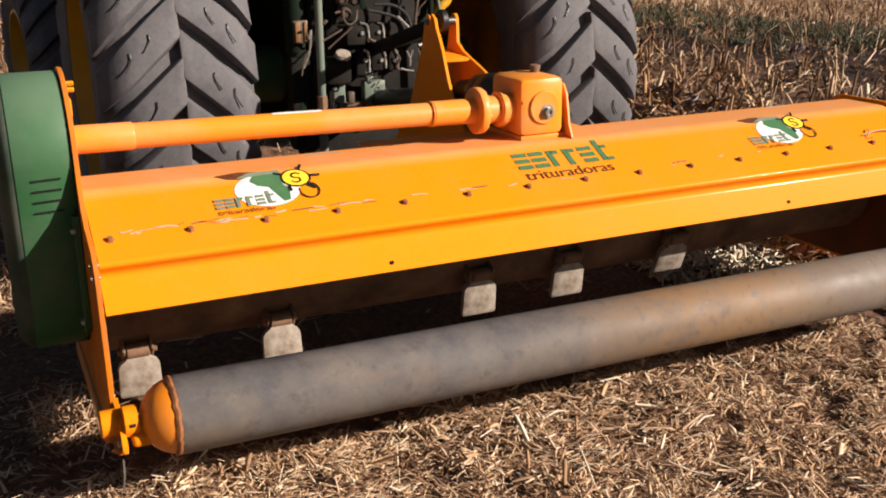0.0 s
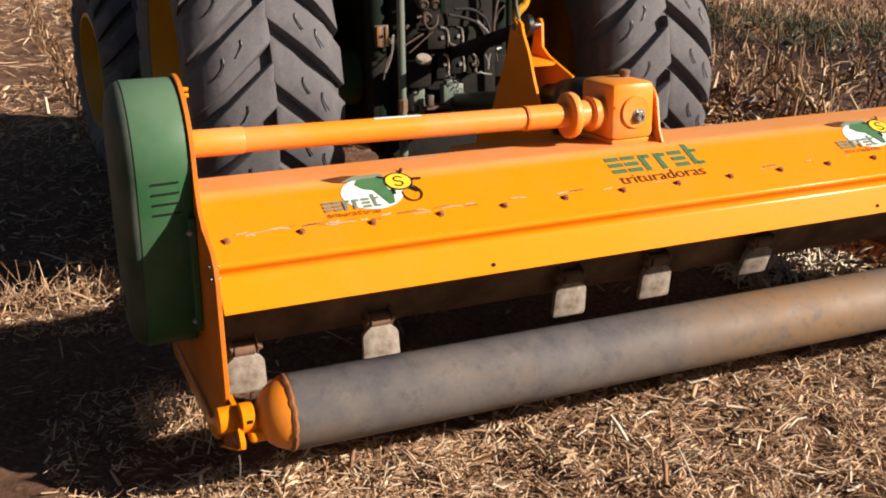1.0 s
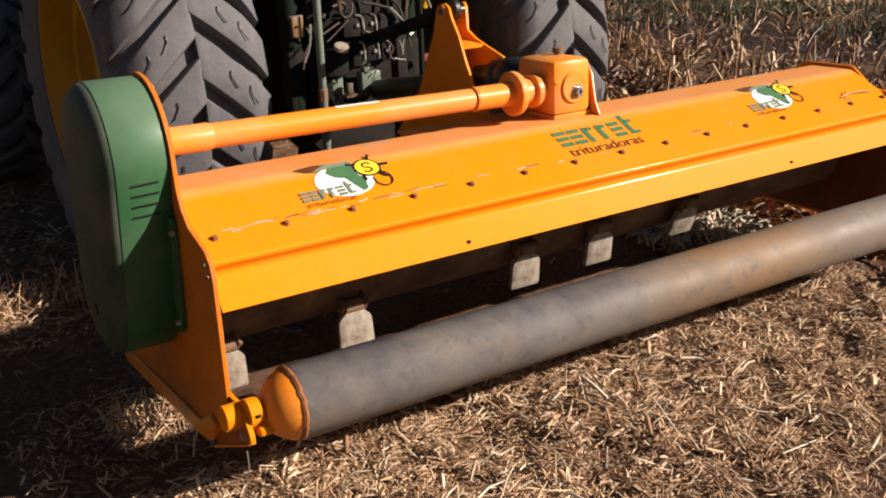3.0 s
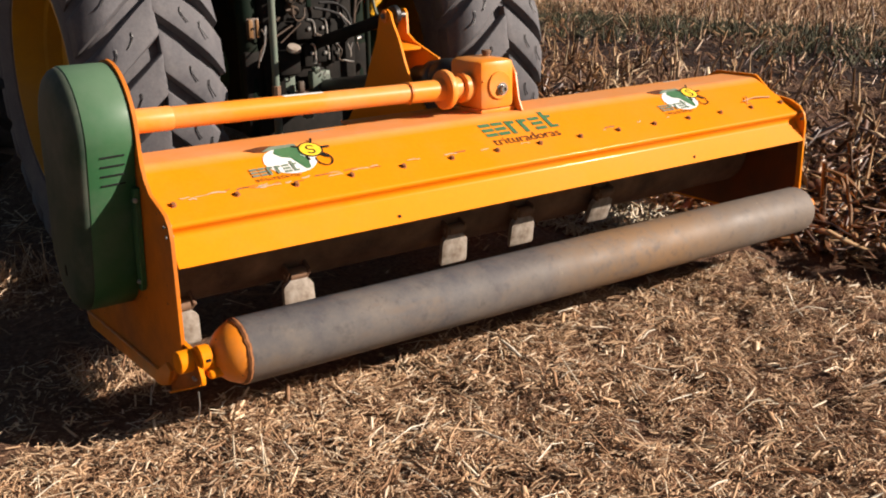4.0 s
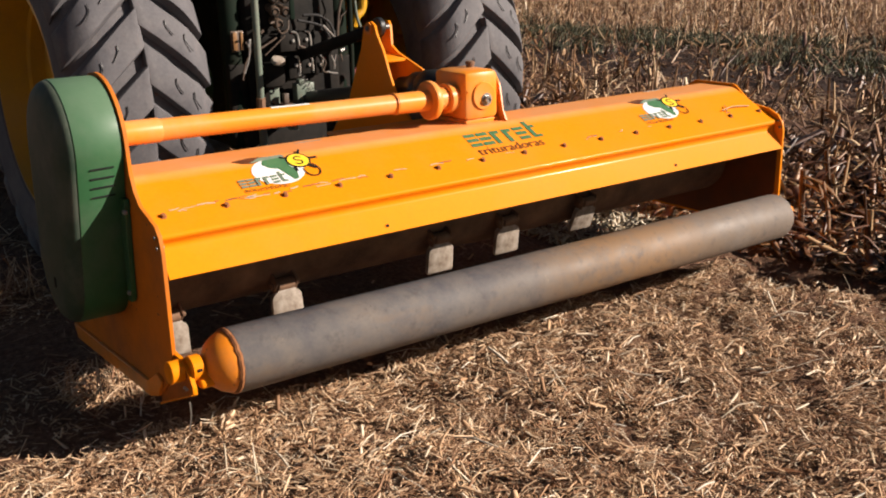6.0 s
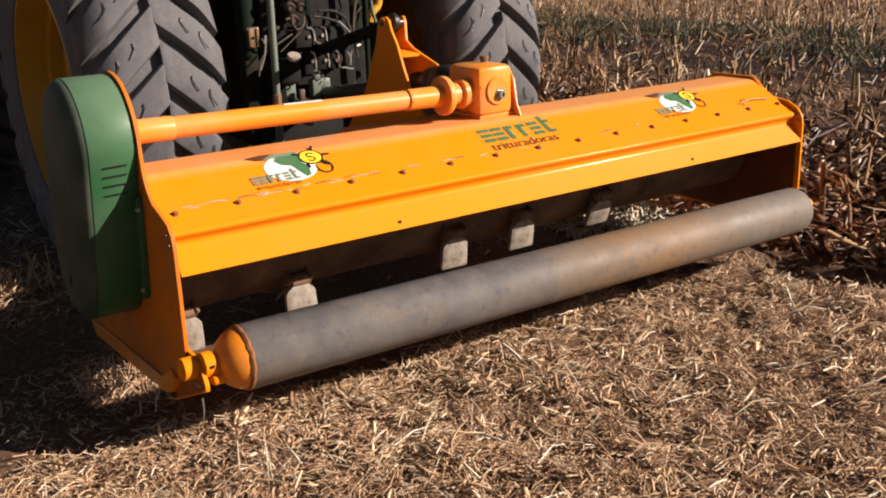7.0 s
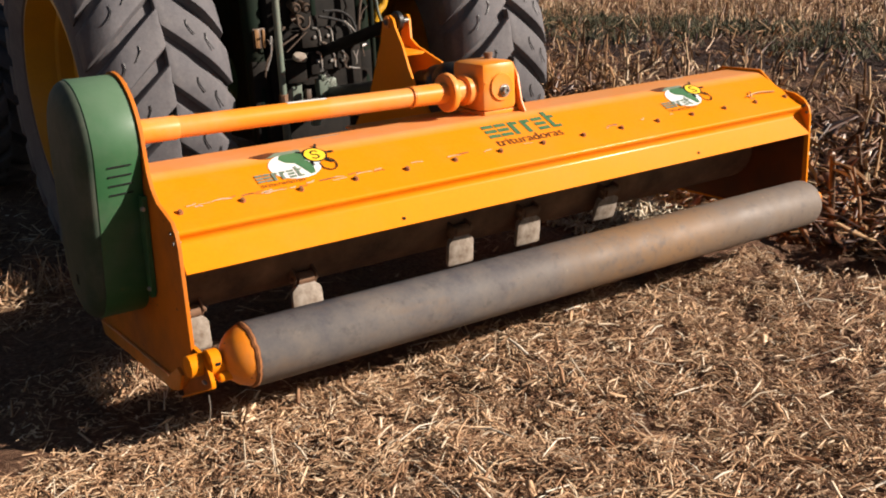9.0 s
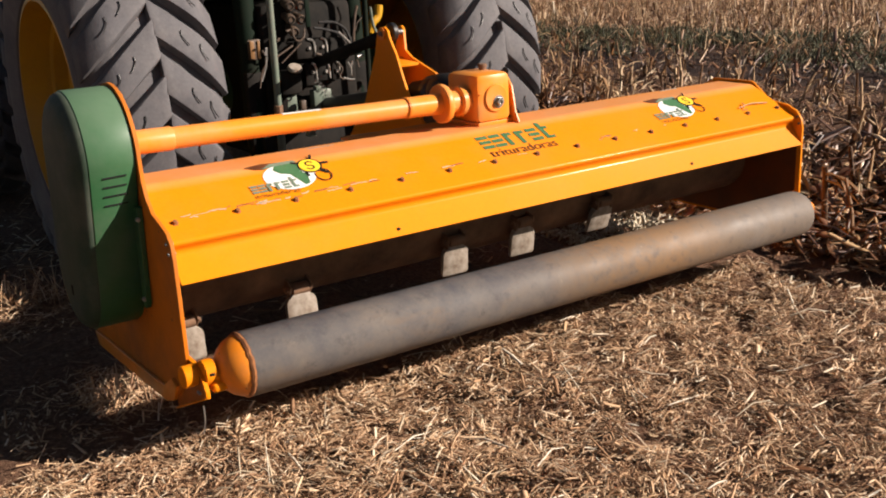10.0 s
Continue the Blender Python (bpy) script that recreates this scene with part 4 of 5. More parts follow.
rocker(773, 62, 34, 26, 1.52)
rocker(781, 108, 20, 32, 1.53)
rocker(806, 60, 26, 24, 1.55)
rocker(810, 108, 22, 24, 1.55)
rocker(836, 108, 14, 24, 1.56)
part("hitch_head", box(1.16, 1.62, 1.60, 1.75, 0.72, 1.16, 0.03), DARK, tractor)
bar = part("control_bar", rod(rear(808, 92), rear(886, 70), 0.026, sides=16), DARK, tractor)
part("control_bar_tip", rod(rear(874, 88, 1.53), rear(888, 83, 1.53), 0.010, sides=10), BARE, bar)
for a, b, r in (((712, 84), (746, 62), 0.005), ((722, 95), (762, 58), 0.004), ((716, 55), (722, 48), 0.008), ((735, 36), (744, 33), 0.006)):
    part("pale_strut", rod(rear(*a, 1.50), rear(*b, 1.50), r, sides=8), TAN, tractor)
for px, py in ((752, 15), (772, 15), (752, -10), (772, -10), (757, 38)):
    a = Vector(rear(px, py, 1.53))
    cp = part("coupler", lathe([(0, 0), (0.022, 0.0), (0.026, 0.006), (0.026, 0.03), (0.020, 0.036), (0.020, 0.10), (0, 0.10)], frame_to(a, a + Vector((0.01, 0.1, 0.02)))[0], 20), TAN, tractor, "tan hydraulic coupler cap")
    part("coupler_ring", lathe([(0.012, -0.002), (0.016, -0.004), (0.019, -0.002), (0.016, 0.001), (0.012, -0.002)], frame_to(a, a + Vector((0.01, 0.1, 0.02)))[0], 20), DARK, cp)
part("dust_cap_strap", hose([rear(750, 30, 1.51), rear(749, 45, 1.50), rear(757, 54, 1.50), rear(768, 46, 1.50), rear(772, 30, 1.51)], 0.005, 6), TAN, tractor)
part("coupler_block", box(1.20, 1.31, 1.62, 1.70, 1.10, 1.50, 0.012), DARK, tractor)
part("green_strap", box(1.300, 1.325, 1.52, 1.53, 1.225, 1.42, 0.003), DEEP_GREEN, tractor)
for pts, r, m in (
    ([(838, 38), (850, 50), (862, 62), (872, 68)], 0.006, BARE), ([(866, 64), (868, 40), (872, 10), (878, -12)], 0.011, TAN), ([(872, 36), (876, 22), (888, 8), (894, -10)], 0.005, TAN),
    ([(790, 78), (800, 82), (812, 88)], 0.010, TAN), ([(690, 70), (697, 88), (686, 112), (680, 140)], 0.006, TAN), ([(694, 80), (698, 66), (694, 100), (684, 128)], 0.005, BARE),
    ([(832, 98), (840, 110), (834, 124), (842, 130)], 0.006, TAN), ([(842, 127), (852, 130), (863, 131)], 0.004, BARE), ([(852, 96), (858, 112), (857, 122)], 0.004, BARE), ([(862, 94), (858, 108), (857, 122)], 0.004, BARE),
    ([(871, 92), (873, 100), (874, 108)], 0.005, TAN), ([(790, 30), (815, 34), (838, 42), (850, 60)], 0.007, BLACK), ([(800, 20), (830, 20), (852, 34), (862, 60)], 0.007, BLACK),
    ([(905, -10), (908, 20), (914, 40)], 0.008, PALE_GREEN), ([(840, -10), (845, 12), (838, 24)], 0.007, DARK),
):
    part("hydraulic_hose", hose([rear(a, b, 1.51) for a, b in pts], r * (0.72 if m is TAN else 1.0), 8), m, tractor)
part("white_cap", lathe([(0, 0), (0.034, 0.0), (0.037, 0.008), (0.032, 0.020), (0, 0.024)], Matrix.Translation(rear(745, 108, 1.50)) @ Matrix.Rotation(radians(28), 4, "X"), 24), HAMMER, tractor, "whitish plastic cap")
part("cap_body", box(1.13, 1.25, 1.51, 1.62, 0.90, 1.02, 0.02), DARK, tractor)
hb = part("hole_bracket", box(1.170, 1.225, 1.545, 1.557, 0.74, 0.962, 0.004), PALE_GREEN, tractor, "pale green bracket with holes")
for px, py in ((737, 163), (736, 193)):
    part("bracket_hole", lathe([(0.010, 0), (0.017, 0), (0.017, 0.003), (0.010, 0.003), (0.010, 0)], Matrix.Translation(rear(px, py, 1.545)) @ Matrix.Rotation(radians(90), 4, "X"), 18), PRINT_BLACK, hb)
pb = part("pale_bracket", box(1.302, 1.402, 1.505, 1.56, 0.818, 0.91, 0.006), PALE_GREEN, tractor, "pale green linkage bracket")
part("bracket_tongue", box(1.315, 1.345, 1.50, 1.54, 0.905, 0.930, 0.004), PALE_GREEN, pb)
part("bracket_shelf", box(1.215, 1.43, 1.50, 1.60, 0.800, 0.815, 0.004), DIRTY, tractor)
part("shelf_clip", box(1.222, 1.250, 1.495, 1.52, 0.815, 0.87, 0.004), TAN, tractor)
link_mesh = finish(hose([(0.0, 0, -0.013), (0.007, 0, 0), (0, 0, 0.013), (-0.007, 0, 0), (0, 0, -0.013)], 0.0020, 5, steps=4), "chain_link", STEEL)
chain = new("safety_chain")
chain.parent = tractor
for k in range(11):
    f = k / 10
    x, y, z = rear(783 + 54 * f, 130 + 60 * f, 1.49)
    share("chain_link", link_mesh, chain, Matrix.Translation((x, y, z - 0.012 * math.sin(f * 3.1))) @ Matrix.Rotation(radians(40), 4, "Y") @ Matrix.Rotation(radians(90 * (k % 2)), 4, "Z"))
part("small_arrow_plate", slab([(1.40, 0.78), (1.40, 0.70), (1.44, 0.70)], 1.20, 1.24, 0.002), PALE_GREEN, tractor)
tl = part("top_link", rod((1.37, 1.62, 1.03), (1.390, 0.91, 1.200), 0.028, sides=18), DARK, tractor, "dark top link")
part("top_link_eye", lathe([(0.016, -0.015), (0.038, -0.015), (0.043, -0.009), (0.043, 0.009), (0.038, 0.015), (0.016, 0.015)], Matrix.Translation((1.392, 0.868, 1.214)) @ Matrix.Rotation(radians(90), 4, "Y"), 30), BLACK, tl, "greasy black ball end")
part("drawbar", box(1.27, 1.45, 1.10, 1.9, 0.45, 0.52, 0.012), DARK, tractor)
part("drawbar_frame", box(1.05, 1.67, 1.60, 1.75, 0.45, 0.75, 0.03), DARK, tractor)
part("yellow_hose_guard", hose([rear(915, 40, 1.58), rear(920, 22, 1.57), rear(932, 8, 1.57), rear(936, -14, 1.57)], 0.022, 10), YELLOW, tractor)
part("red_cap", lathe([(0, 0), (0.02, 0), (0.02, 0.02), (0, 0.022)], Matrix.Translation((1.70, 1.59, 0.93)) @ Matrix.Rotation(radians(90), 4, "X"), 14), plain("red_plastic", (0.10, 0.006, 0.006), (0.16, 0.01, 0.01)), tractor)


# ---- loose stuff on the field ----
def pieces(name, centers, lengths, widths, yaw, pitch, lift, mat, sag=0.25, bent=True):
    """Many three-sided slivers, bent in the middle or straight, joined into one mesh."""
    n = len(centers)
    d = np.stack([np.cos(yaw) * np.cos(pitch), np.sin(yaw) * np.cos(pitch), np.sin(pitch)], 1)
    side = np.stack([-np.sin(yaw), np.cos(yaw), np.zeros(n)], 1)
    up = np.cross(d, side)
    stations = (-0.5, 0.0, 0.5) if bent else (-0.5, 0.5)
    per = 3 * len(stations)
    vs = np.zeros((n, per, 3))
    for s, f in enumerate(stations):
        taper = 1.0 if f == 0 else (0.7 if bent or s == 0 else 1.0)
        mid = centers + d * (lengths * f)[:, None] + up * (lift * (1 if f == 0 else 0))[:, None]
        vs[:, 3 * s] = mid + side * (widths * 0.5 * taper)[:, None]
        vs[:, 3 * s + 1] = mid - side * (widths * 0.5 * taper)[:, None]
        vs[:, 3 * s + 2] = mid + up * (widths * sag * taper)[:, None]
    one = []
    for s in range(0, per - 3, 3):
        for a, b in ((0, 1), (1, 2), (2, 0)):
            one.append((s + a, s + b, s + 3 + b, s + 3 + a))
    faces = (np.array(one)[None] + (np.arange(n) * per)[:, None, None]).reshape(-1)
    me = bpy.data.meshes.new(name)
    me.vertices.add(n * per)
    me.vertices.foreach_set("co", vs.reshape(-1))
    me.loops.add(len(faces))
    me.loops.foreach_set("vertex_index", faces)
    k = len(faces) // 4
    me.polygons.add(k)
    me.polygons.foreach_set("loop_start", np.arange(k) * 4)
    me.materials.append(mat)
    me.update(calc_edges=True)
    return new(name, me)


def heights(xy):
    return np.array([height(x, y) for x, y in xy])


rng = np.random.default_rng(4)


def litter(name, n, box2, length, width, mat, label, category, pitch=0.22, rise=0.012, spread_up=0.012, bent=False, clump=0.0, steep=0.6, feather=0.0, sag=0.25):
    x0, x1, y0, y1 = box2
    xy = np.stack([rng.uniform(x0, x1, n), rng.uniform(y0, y1, n)], 1)
    xy = xy + rng.normal(0, 1, (n, 2)) * feather
    turn = rng.uniform(0, 2 * math.pi, n)
    if clump:
        xy = xy + rng.normal(0, 0.28, (n, 2)) * (1 if x1 > 1 else 0)
        xy[:, 1] = np.where(xy[:, 1] > y1, 2 * y1 - xy[:, 1], xy[:, 1])
        # bare spots, and tufts that lie one way
        bare = np.array([noise.noise(Vector((x * 6.5, y * 6.5, 21))) + 0.6 * noise.noise(Vector((x * 17, y * 17, 4))) for x, y in xy])
        flow = np.array([noise.noise(Vector((x * 5.0, y * 5.0, 33))) for x, y in xy])
        turn = np.where(rng.random(n) < 0.65, flow * 7.0 + rng.normal(0, 0.5, n), turn)
        # thicker cover towards the belt side, thinner past the middle
        thick = 0.43 - 0.17 * (xy[:, 0] - 0.6).clip(-1.0, 2.5)
        keep = rng.random(n) < 1.0 / (1.0 + np.exp(-(bare + thick) * 9.0 * clump))
        # the mulched strip ends in a dark cut, and little lies behind the belt side's skid
        edge = 2.90 + 0.05 * np.sin(xy[:, 1] * 7) + rng.normal(0, 0.035, n)
        keep &= (xy[:, 0] < edge) | (rng.random(n) < np.where(xy[:, 0] > 3.12, 0.30, 0.06))
        keep &= ~((xy[:, 0] < 0.03) & (xy[:, 1] > 0.10) & (rng.random(n) < 0.8))
        xy, turn = xy[keep], turn[keep]
        n = len(xy)
    L = rng.gamma(1.9, length / 1.9, n).clip(length * 0.3, length * 2.8)
    W = rng.lognormal(-0.12, 0.42, n).clip(0.35, 2.2) * width
    yaw = turn
    P = rng.normal(0, pitch, n).clip(-steep, steep)
    z = heights(xy) + 0.003 + np.abs(rng.normal(0, spread_up, n)) + np.abs(np.sin(P)) * L * 0.4
    c = np.column_stack([xy, z])
    ob = pieces(name, c, L, W, yaw, P, L * (rng.normal(0.02, 0.09, n) if bent else rng.uniform(-0.02, 0.05, n)), mat, sag, bent)
    return tagged(ob, label, category, kind="stuff")


litter("fine_chaff", 100000, (-1.3, 4.1, -1.65, 0.05), 0.015, 0.0044, CHAFF, "fine brown chaff covering the soil", "chaff", 0.3, 0.012, 0.010, clump=0.5)
litter("straw_mulch", 70000, (-1.4, 4.3, -1.75, 0.05), 0.032, 0.0060, STRAW, "chopped tan straw mulch lying on the soil", "straw", 0.28, 0.012, 0.017, True, clump=1.0)
litter("straw_fibres", 12000, (-1.4, 4.4, -1.8, 0.05), 0.060, 0.0028, STRAW, "thin straw fibres in the mulch", "straw", 0.28, 0.012, 0.020, True, clump=0.8)
litter("coarse_straw", 4600, (-1.6, 4.6, -1.9, 0.05), 0.046, 0.0115, STRAW, "coarse pale straw pieces scattered over the mulch", "straw", 0.26, 0.012, 0.022, True, clump=0.8)
litter("long_straw", 1300, (-1.5, 4.2, -1.8, 0.02), 0.085, 0.0075, HUSK, "long pale straws lying on the mulch", "straw", 0.22, 0.012, 0.026, True, clump=0.6)
litter("flattened_straw", 8000, (-4.5, 0.2, 2.2, 10.0), 0.06, 0.011, STRAW, "flattened straw beside the tractor", "straw")
litter("straw_at_skid", 3600, (-0.55, 0.02, 0.05, 0.85), 0.029, 0.0056, STRAW, "chopped straw beside the skid", "straw", 0.3, 0.012, 0.012, clump=0.3)
litter("skid_tuft", 420, (-0.26, 0.02, 0.34, 0.66), 0.055, 0.0065, STRAW, "tuft of pale straw beside the skid", "straw", 0.6, 0.02, 0.035, True, steep=1.2)
litter("straw_strip", 3200, (-2.2, 0.05, 1.45, 2.10), 0.032, 0.0065, STRAW, "chopped straw between mulcher and wheel", "straw", 0.3)
litter("straw_tuft", 600, (-0.80, 0.02, 1.82, 1.96), 0.085, 0.006, STRAW, "lit tuft of straw between mulcher and wheel", "straw", 0.8, 0.02, 0.045, True, steep=1.4)
litter("far_straw", 7000, (-14, 3.0, 6.0, 34.0), 0.22, 0.035, STRAW, "pale straw on the far field", "straw", 0.3, 0.02, 0.03)
litter("dry_leaf_litter", 5200, (3.14, 5.9, -1.8, 6.5), 0.16, 0.050, RED_LEAF, "brown dry maize leaves between the stubble", "leaves", 0.45, 0.03, 0.05, True, sag=0.06)
litter("rear_leaf_litter", 4600, (3.14, 6.6, -6.5, -1.8), 0.16, 0.050, RED_LEAF, "brown dry maize leaves over the uncut ground", "leaves", 0.45, 0.03, 0.05, True, sag=0.06)
litter("furrow_litter", 2600, (8.2, 10.6, -2.0, 20.0), 0.14, 0.034, RED_LEAF, "dark leaf scraps in the furrow", "leaves", 0.5, 0.03, 0.04, True, sag=0.1)
litter("chaff_by_stubble", 13000, (3.12, 8.2, -1.8, 6.4), 0.045, 0.009, CHAFF, "straw bits between the stubble", "straw", 0.45)
litter("far_straw_litter", 22000, (12.2, 28.0, -2.0, 28.0), 0.14, 0.022, STRAW, "pale straw litter on the far stubble", "straw", 0.7, 0.03, 0.08, steep=1.2)
litter("far_leaf_litter", 15000, (10.5, 26.0, -4.0, 26.0), 0.17, 0.030, LEAF, "brown leaf litter on the far field", "leaves", 0.5, 0.03, 0.06)
# straw in the machine's shadow takes the darker chaff tones to deepen the shade
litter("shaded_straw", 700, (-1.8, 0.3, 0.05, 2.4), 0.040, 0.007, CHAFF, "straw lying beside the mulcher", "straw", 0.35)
litter("wide_straw", 12500, (-4.5, 2.4, -5.5, -1.9), 0.065, 0.013, STRAW, "chopped straw over the mulched field", "straw", 0.3, feather=0.7)
litter("wide_straw_side", 8000, (-4.6, -1.7, -1.6, 6.0), 0.06, 0.013, STRAW, "chopped straw over the mulched field", "straw", 0.3, feather=0.35)
# here too the chaff colour stands in for shade under the tractor
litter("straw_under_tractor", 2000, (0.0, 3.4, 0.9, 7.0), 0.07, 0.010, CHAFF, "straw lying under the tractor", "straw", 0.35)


def husk_ridge():
    """Shredded husks lying under the mulcher's front edge, in the light from the open end."""
    n = 1500
    x, y = rng.uniform(2.45, 3.5, n), rng.uniform(0.50, 1.25, n)
    z = heights(np.column_stack([x, y])) + np.abs(rng.normal(0.01, 0.028, n))
    L = rng.uniform(0.03, 0.12, n)
    ob = pieces("husk_heap", np.column_stack([x, y, z]), L, rng.uniform(0.008, 0.026, n), rng.uniform(0, 2 * math.pi, n), rng.normal(0, 0.5, n), L * rng.normal(0.05, 0.1, n), HUSK, 0.15)
    tagged(ob, "pale shredded husks strewn under the mulcher", "husks", kind="stuff")


husk_ridge()


def stubble(name, rows, label, thick=(0.014, 0.028), leafy=9, bunch=6):
    """Standing stalk stumps in rows along the driving direction, in bunches with gaps."""
    pts = []
    for x, y0, y1, gap in rows:
        y = y0
        while y < y1:
            pts += [(x + rng.normal(0, 0.045), y + rng.normal(0, 0.06)) for k in range(rng.integers(1, bunch))]
            y += gap * rng.uniform(0.6, 1.9)
    xy = np.array(pts)
    n = len(xy)
    H = rng.gamma(7, 0.30 / 7, n).clip(0.12, 0.58)
    lean = np.abs(rng.normal(0, 0.20, n)) + (rng.random(n) < 0.14) * rng.uniform(0.2, 0.8, n)
    yaw = rng.uniform(0, 2 * math.pi, n)
    c = np.column_stack([xy, heights(xy) + H * 0.48])
    ob = pieces(name, c, H, rng.uniform(*thick, n), yaw, math.pi / 2 - lean, H * 0.03, STALK, 0.8)
    tagged(ob, label, "stubble", kind="stuff")
    # dry leaves that hang from the stumps and lie round their feet
    m = n * leafy
    pick = rng.integers(0, n, m)
    low = rng.random(m) < 0.5
    Ll = rng.uniform(0.08, 0.30, m)
    up = np.where(low, rng.uniform(0.02, 0.07, m), H[pick] * rng.uniform(0.25, 0.9, m))
    base = np.column_stack([xy[pick] + rng.normal(0, 0.05, (m, 2)) * np.where(low, 1.9, 0.9)[:, None], heights(xy[pick]) + up])
    tip = np.where(low, rng.normal(0, 0.3, m), rng.uniform(-1.3, 0.5, m))
    ob = pieces(name + "_leaves", base, Ll, rng.uniform(0.012, 0.044, m), rng.uniform(0, 2 * math.pi, m), tip, Ll * rng.normal(0.1, 0.16, m), LEAF, 0.12)
    tagged(ob, "curled dry leaves on the maize stubble", "leaves", kind="stuff")


stubble("maize_stubble", [(3.45 + 0.72 * k, -6.5, 10.0 + 1.4 * k, 0.36) for k in range(7)], "standing dry maize stubble in rows")
stubble("far_stubble", [(12.8 + 0.72 * k, -1.0, 26.0 + 1.2 * k, 0.26) for k in range(20)], "pale maize stubble far over the field", (0.013, 0.026), 4, 4)
stubble("front_stubble", [(0.0 + 0.72 * k, 6.2, 26.0, 0.30) for k in range(5)], "dry maize stubble ahead of the tractor", (0.012, 0.026), 4, 4)
stubble("weedy_stubble", [(9.9 + 0.72 * k, -1.0, 26.0, 0.75) for k in range(5)], "sparse stubble among green weeds", (0.013, 0.024), 4, 4)


def weeds():
    n = 30000
    xy = np.stack([rng.normal(11.4, 1.05, n).clip(9.4, 14.2), rng.uniform(-2.0, 26.0, n)], 1)
    keep = np.array([noise.noise(Vector((x * 0.55, y * 0.4, 9))) + 0.5 * noise.noise(Vector((x * 2.3, y * 2.3, 5))) > -0.02 for x, y in xy])
    xy = xy[keep]
    n = len(xy)
    L = rng.uniform(0.07, 0.26, n)
    c = np.column_stack([xy, heights(xy) + L * 0.4])
    ob = pieces("green_weeds", c, L, rng.uniform(0.010, 0.026, n), rng.uniform(0, 2 * math.pi, n), rng.uniform(0.3, 1.45, n), L * 0.12, WEED, 0.15)
    tagged(ob, "low green weeds in a strip across the stubble", "weeds", kind="stuff")


weeds()


# ---- stalks and leaves that stand out singly ----
def ribbon(points, widths, thick=0.0012):
    """A curled leaf: a thin folded band along points."""
    bm = bmesh.new()
    rows = []
    for i, p in enumerate(points):
        d = (points[min(i + 1, len(points) - 1)] - points[max(i - 1, 0)]).normalized()
        side = d.cross(Vector((0.2, 0.1, 1))).normalized()
        up = side.cross(d).normalized()
        w = widths[i]
        rows.append([bm.verts.new(q) for q in (p - side * w, p - up * w * 0.45, p + side * w, p + side * w + up * thick, p - up * (w * 0.45 - thick), p - side * w + up * thick)])
    for a, b in zip(rows, rows[1:]):
        for j in range(6):
            bm.faces.new((a[j], a[(j + 1) % 6], b[(j + 1) % 6], b[j]))
    bm.faces.new(rows[0])
    bm.faces.new(rows[-1][::-1])
    return bm


def leaf_path(start, yaw, length, rise, drop, n=7):
    d = Vector((math.cos(yaw), math.sin(yaw), 0))
    return [start + d * length * (i / (n - 1)) + Vector((0, 0, rise * math.sin(math.pi * 0.5 * i / (n - 1)) - drop * (i / (n - 1)) ** 2)) for i in range(n)]


def maize_stalk(x, y, tall, lean, yaw, leaves):
    base = tagged(new("maize_stalk"), "dry broken maize stalk standing in the stubble" if tall > 0.28 else "short dry maize stump in the stubble", "stalk", "stalks beside the mulcher")
    base.location = (x, y, height(x, y) - 0.005)
    d = Vector((math.sin(lean) * math.cos(yaw), math.sin(lean) * math.sin(yaw), math.cos(lean)))
    r = random.uniform(0.010, 0.017)
    bm = hose([Vector((0, 0, 0)), d * tall * 0.5 + Vector((0.006, 0.004, 0)), d * tall], r, 8, steps=4)
    bm = lathe([(r, 0), (r * 1.25, 0.006), (r, 0.012)], frame_to(d * tall * 0.42, d * tall)[0], 8, bm)
    part("stem", bm, STALK, base)
    for k in range(leaves):
        f = random.uniform(0.25, 0.95)
        L = random.uniform(0.12, 0.26)
        pts = leaf_path(d * tall * f, random.uniform(0, 6.28), L, random.uniform(0.0, 0.08), random.uniform(0.08, tall * f + 0.02))
        part("leaf", ribbon(pts, [0.012, 0.024, 0.030, 0.027, 0.021, 0.012, 0.003]), LEAF, base)


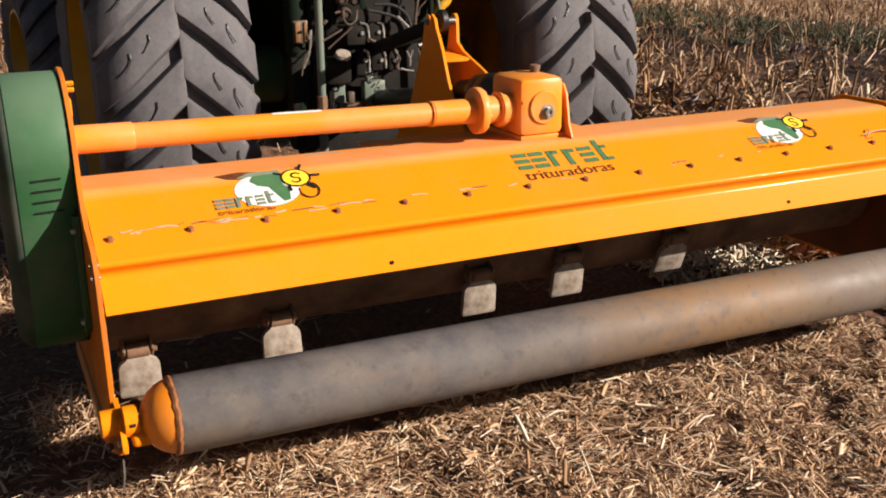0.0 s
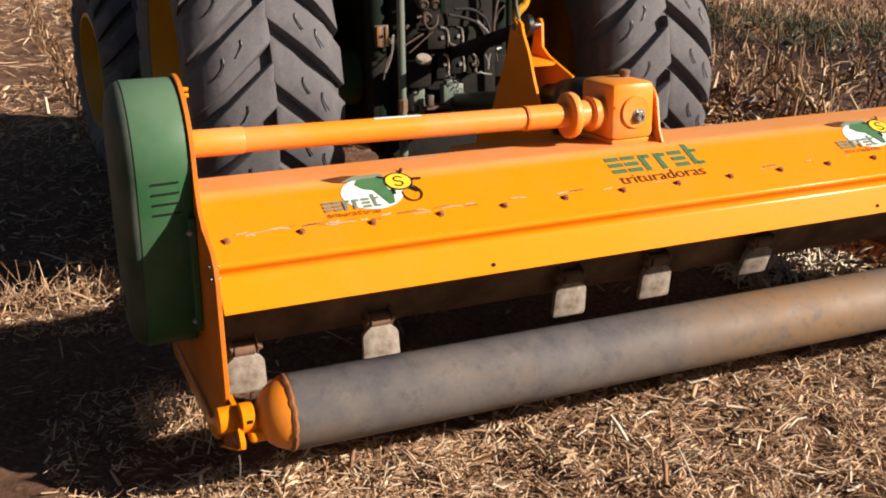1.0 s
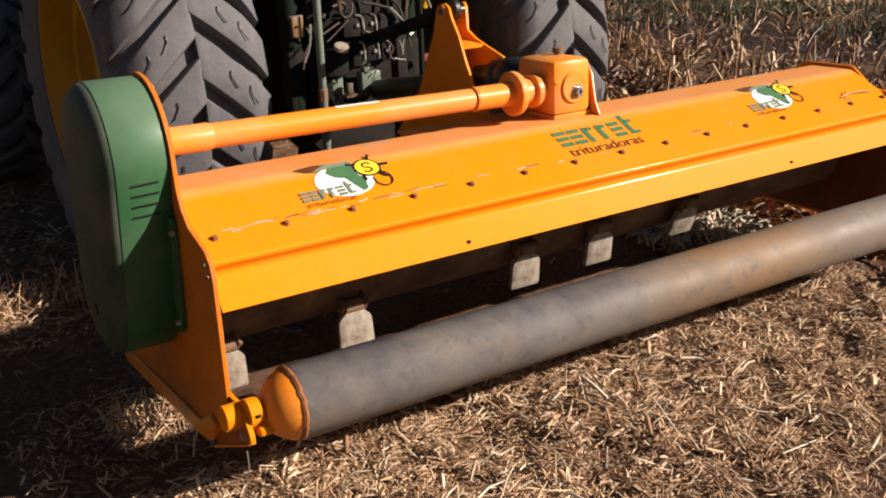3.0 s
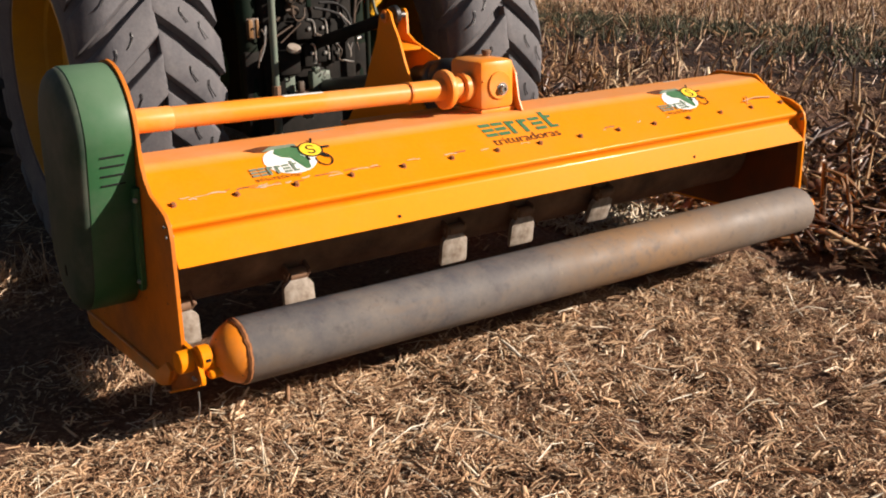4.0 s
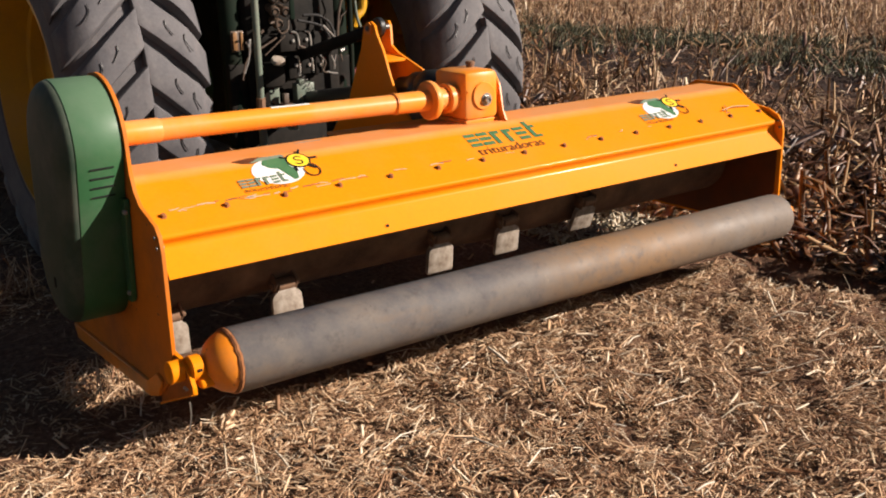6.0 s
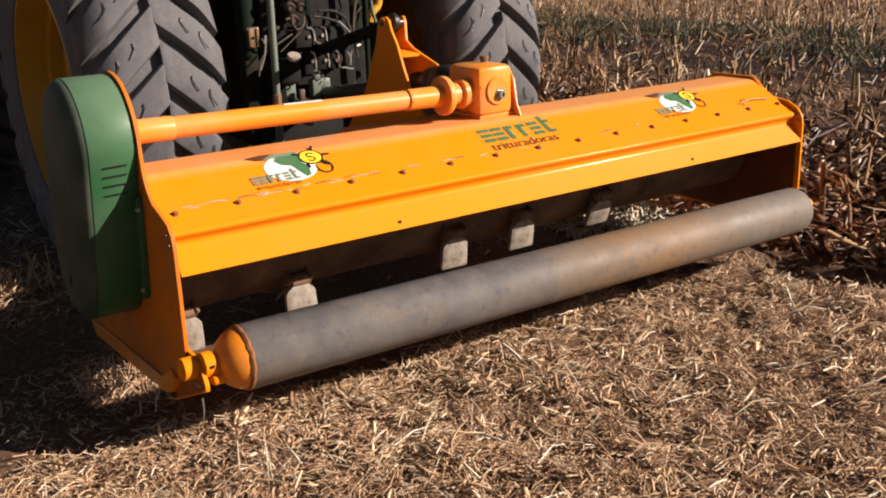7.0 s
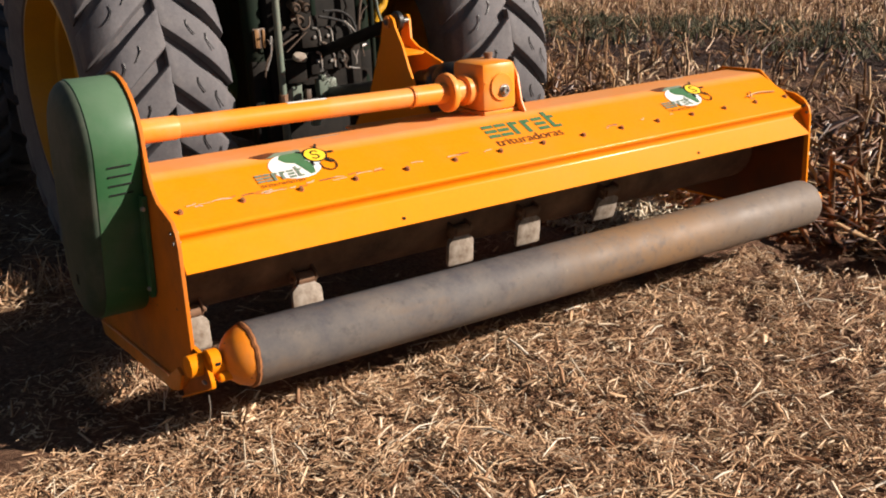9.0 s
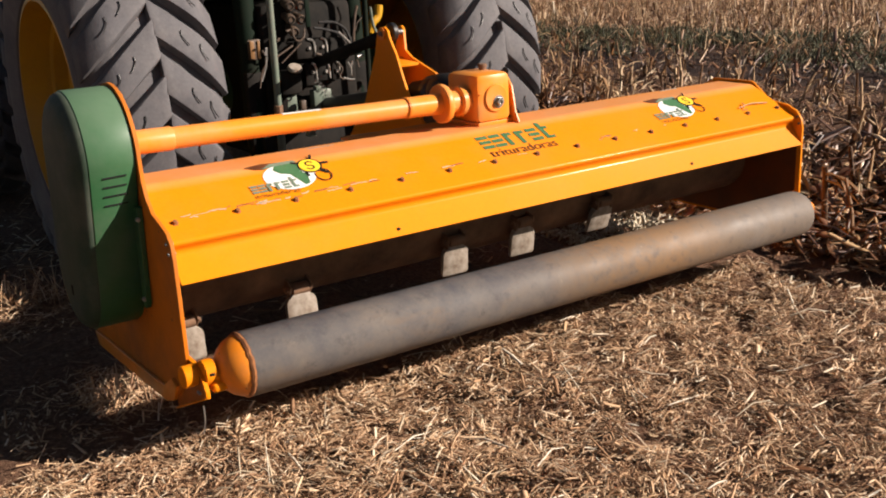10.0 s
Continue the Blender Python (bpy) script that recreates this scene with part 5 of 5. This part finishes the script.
random.seed(21)
for x, y in [(3.32, 0.35), (3.40, 0.75), (3.30, 1.15), (3.45, 1.6), (3.62, 0.1), (3.85, 0.5), (3.75, 0.95), (4.0, 1.35), (4.1, 0.2), (4.25, 0.8), (4.4, 1.7), (3.6, 2.0), (3.35, 2.3), (3.9, 2.5), (4.5, 2.4), (4.7, 1.1), (4.9, 0.4), (5.1, 1.8),
    (3.2, 3.0), (3.6, 3.3), (4.1, 3.4), (4.7, 3.1), (5.3, 2.7), (5.5, 1.2), (5.2, 3.8), (4.4, 4.3), (3.7, 4.2), (3.3, 4.8), (5.8, 2.2), (5.9, 3.4), (3.9, 5.2), (4.8, 5.0), (5.6, 4.6), (6.2, 2.9), (6.4, 4.0), (6.1, 1.6)]:
    maize_stalk(x + random.uniform(-0.06, 0.06), y + random.uniform(-0.08, 0.08), random.uniform(0.2, 0.48), abs(random.gauss(0, 0.28)), random.uniform(0, 6.28), random.choice((2, 3, 3, 4)))


def fallen_leaf(x, y, yaw, length, w, label):
    pts = leaf_path(Vector((x, y, height(x, y) + 0.022)), yaw, length, 0.03, 0.03)
    bm = ribbon(pts, [w * f for f in (0.5, 0.9, 1.0, 0.95, 0.8, 0.5, 0.15)])
    tagged(part("maize_leaf", bm, RED_LEAF), label, "leaf", "fallen leaves")


for x, y, yaw, length, w in [(3.25, -0.10, 0.4, 0.24, 0.030), (3.4, 0.05, 2.2, 0.28, 0.035), (3.55, -0.15, 1.2, 0.26, 0.032), (3.7, -0.12, 5.5, 0.22, 0.028), (3.9, 0.15, 0.9, 0.3, 0.034), (3.3, 0.35, 3.4, 0.25, 0.032), (3.6, 0.45, 4.6, 0.27, 0.030), (4.1, -0.1, 2.7, 0.24, 0.030), (3.2, 0.62, 1.7, 0.22, 0.028), (3.85, 0.7, 3.0, 0.3, 0.036), (4.2, 0.45, 5.0, 0.26, 0.03)]:
    fallen_leaf(x, y, yaw, length, w, "curled brown maize leaf lying on the litter")
for k in range(80):
    fallen_leaf(random.uniform(3.18, 4.7), random.uniform(-0.95, 1.3), random.uniform(0, 6.28), random.uniform(0.2, 0.42), random.uniform(0.030, 0.052), "broad brown maize leaf in the stubble")
fallen_leaf(1.62, -0.95, 2.4, 0.10, 0.014, "yellowish leaf scrap on the mulch")
fallen_leaf(1.25, -1.38, 5.6, 0.13, 0.020, "pale husk scrap on the mulch")
fallen_leaf(0.85, -0.26, 0.3, 0.05, 0.010, "pale husk scrap on the mulch")
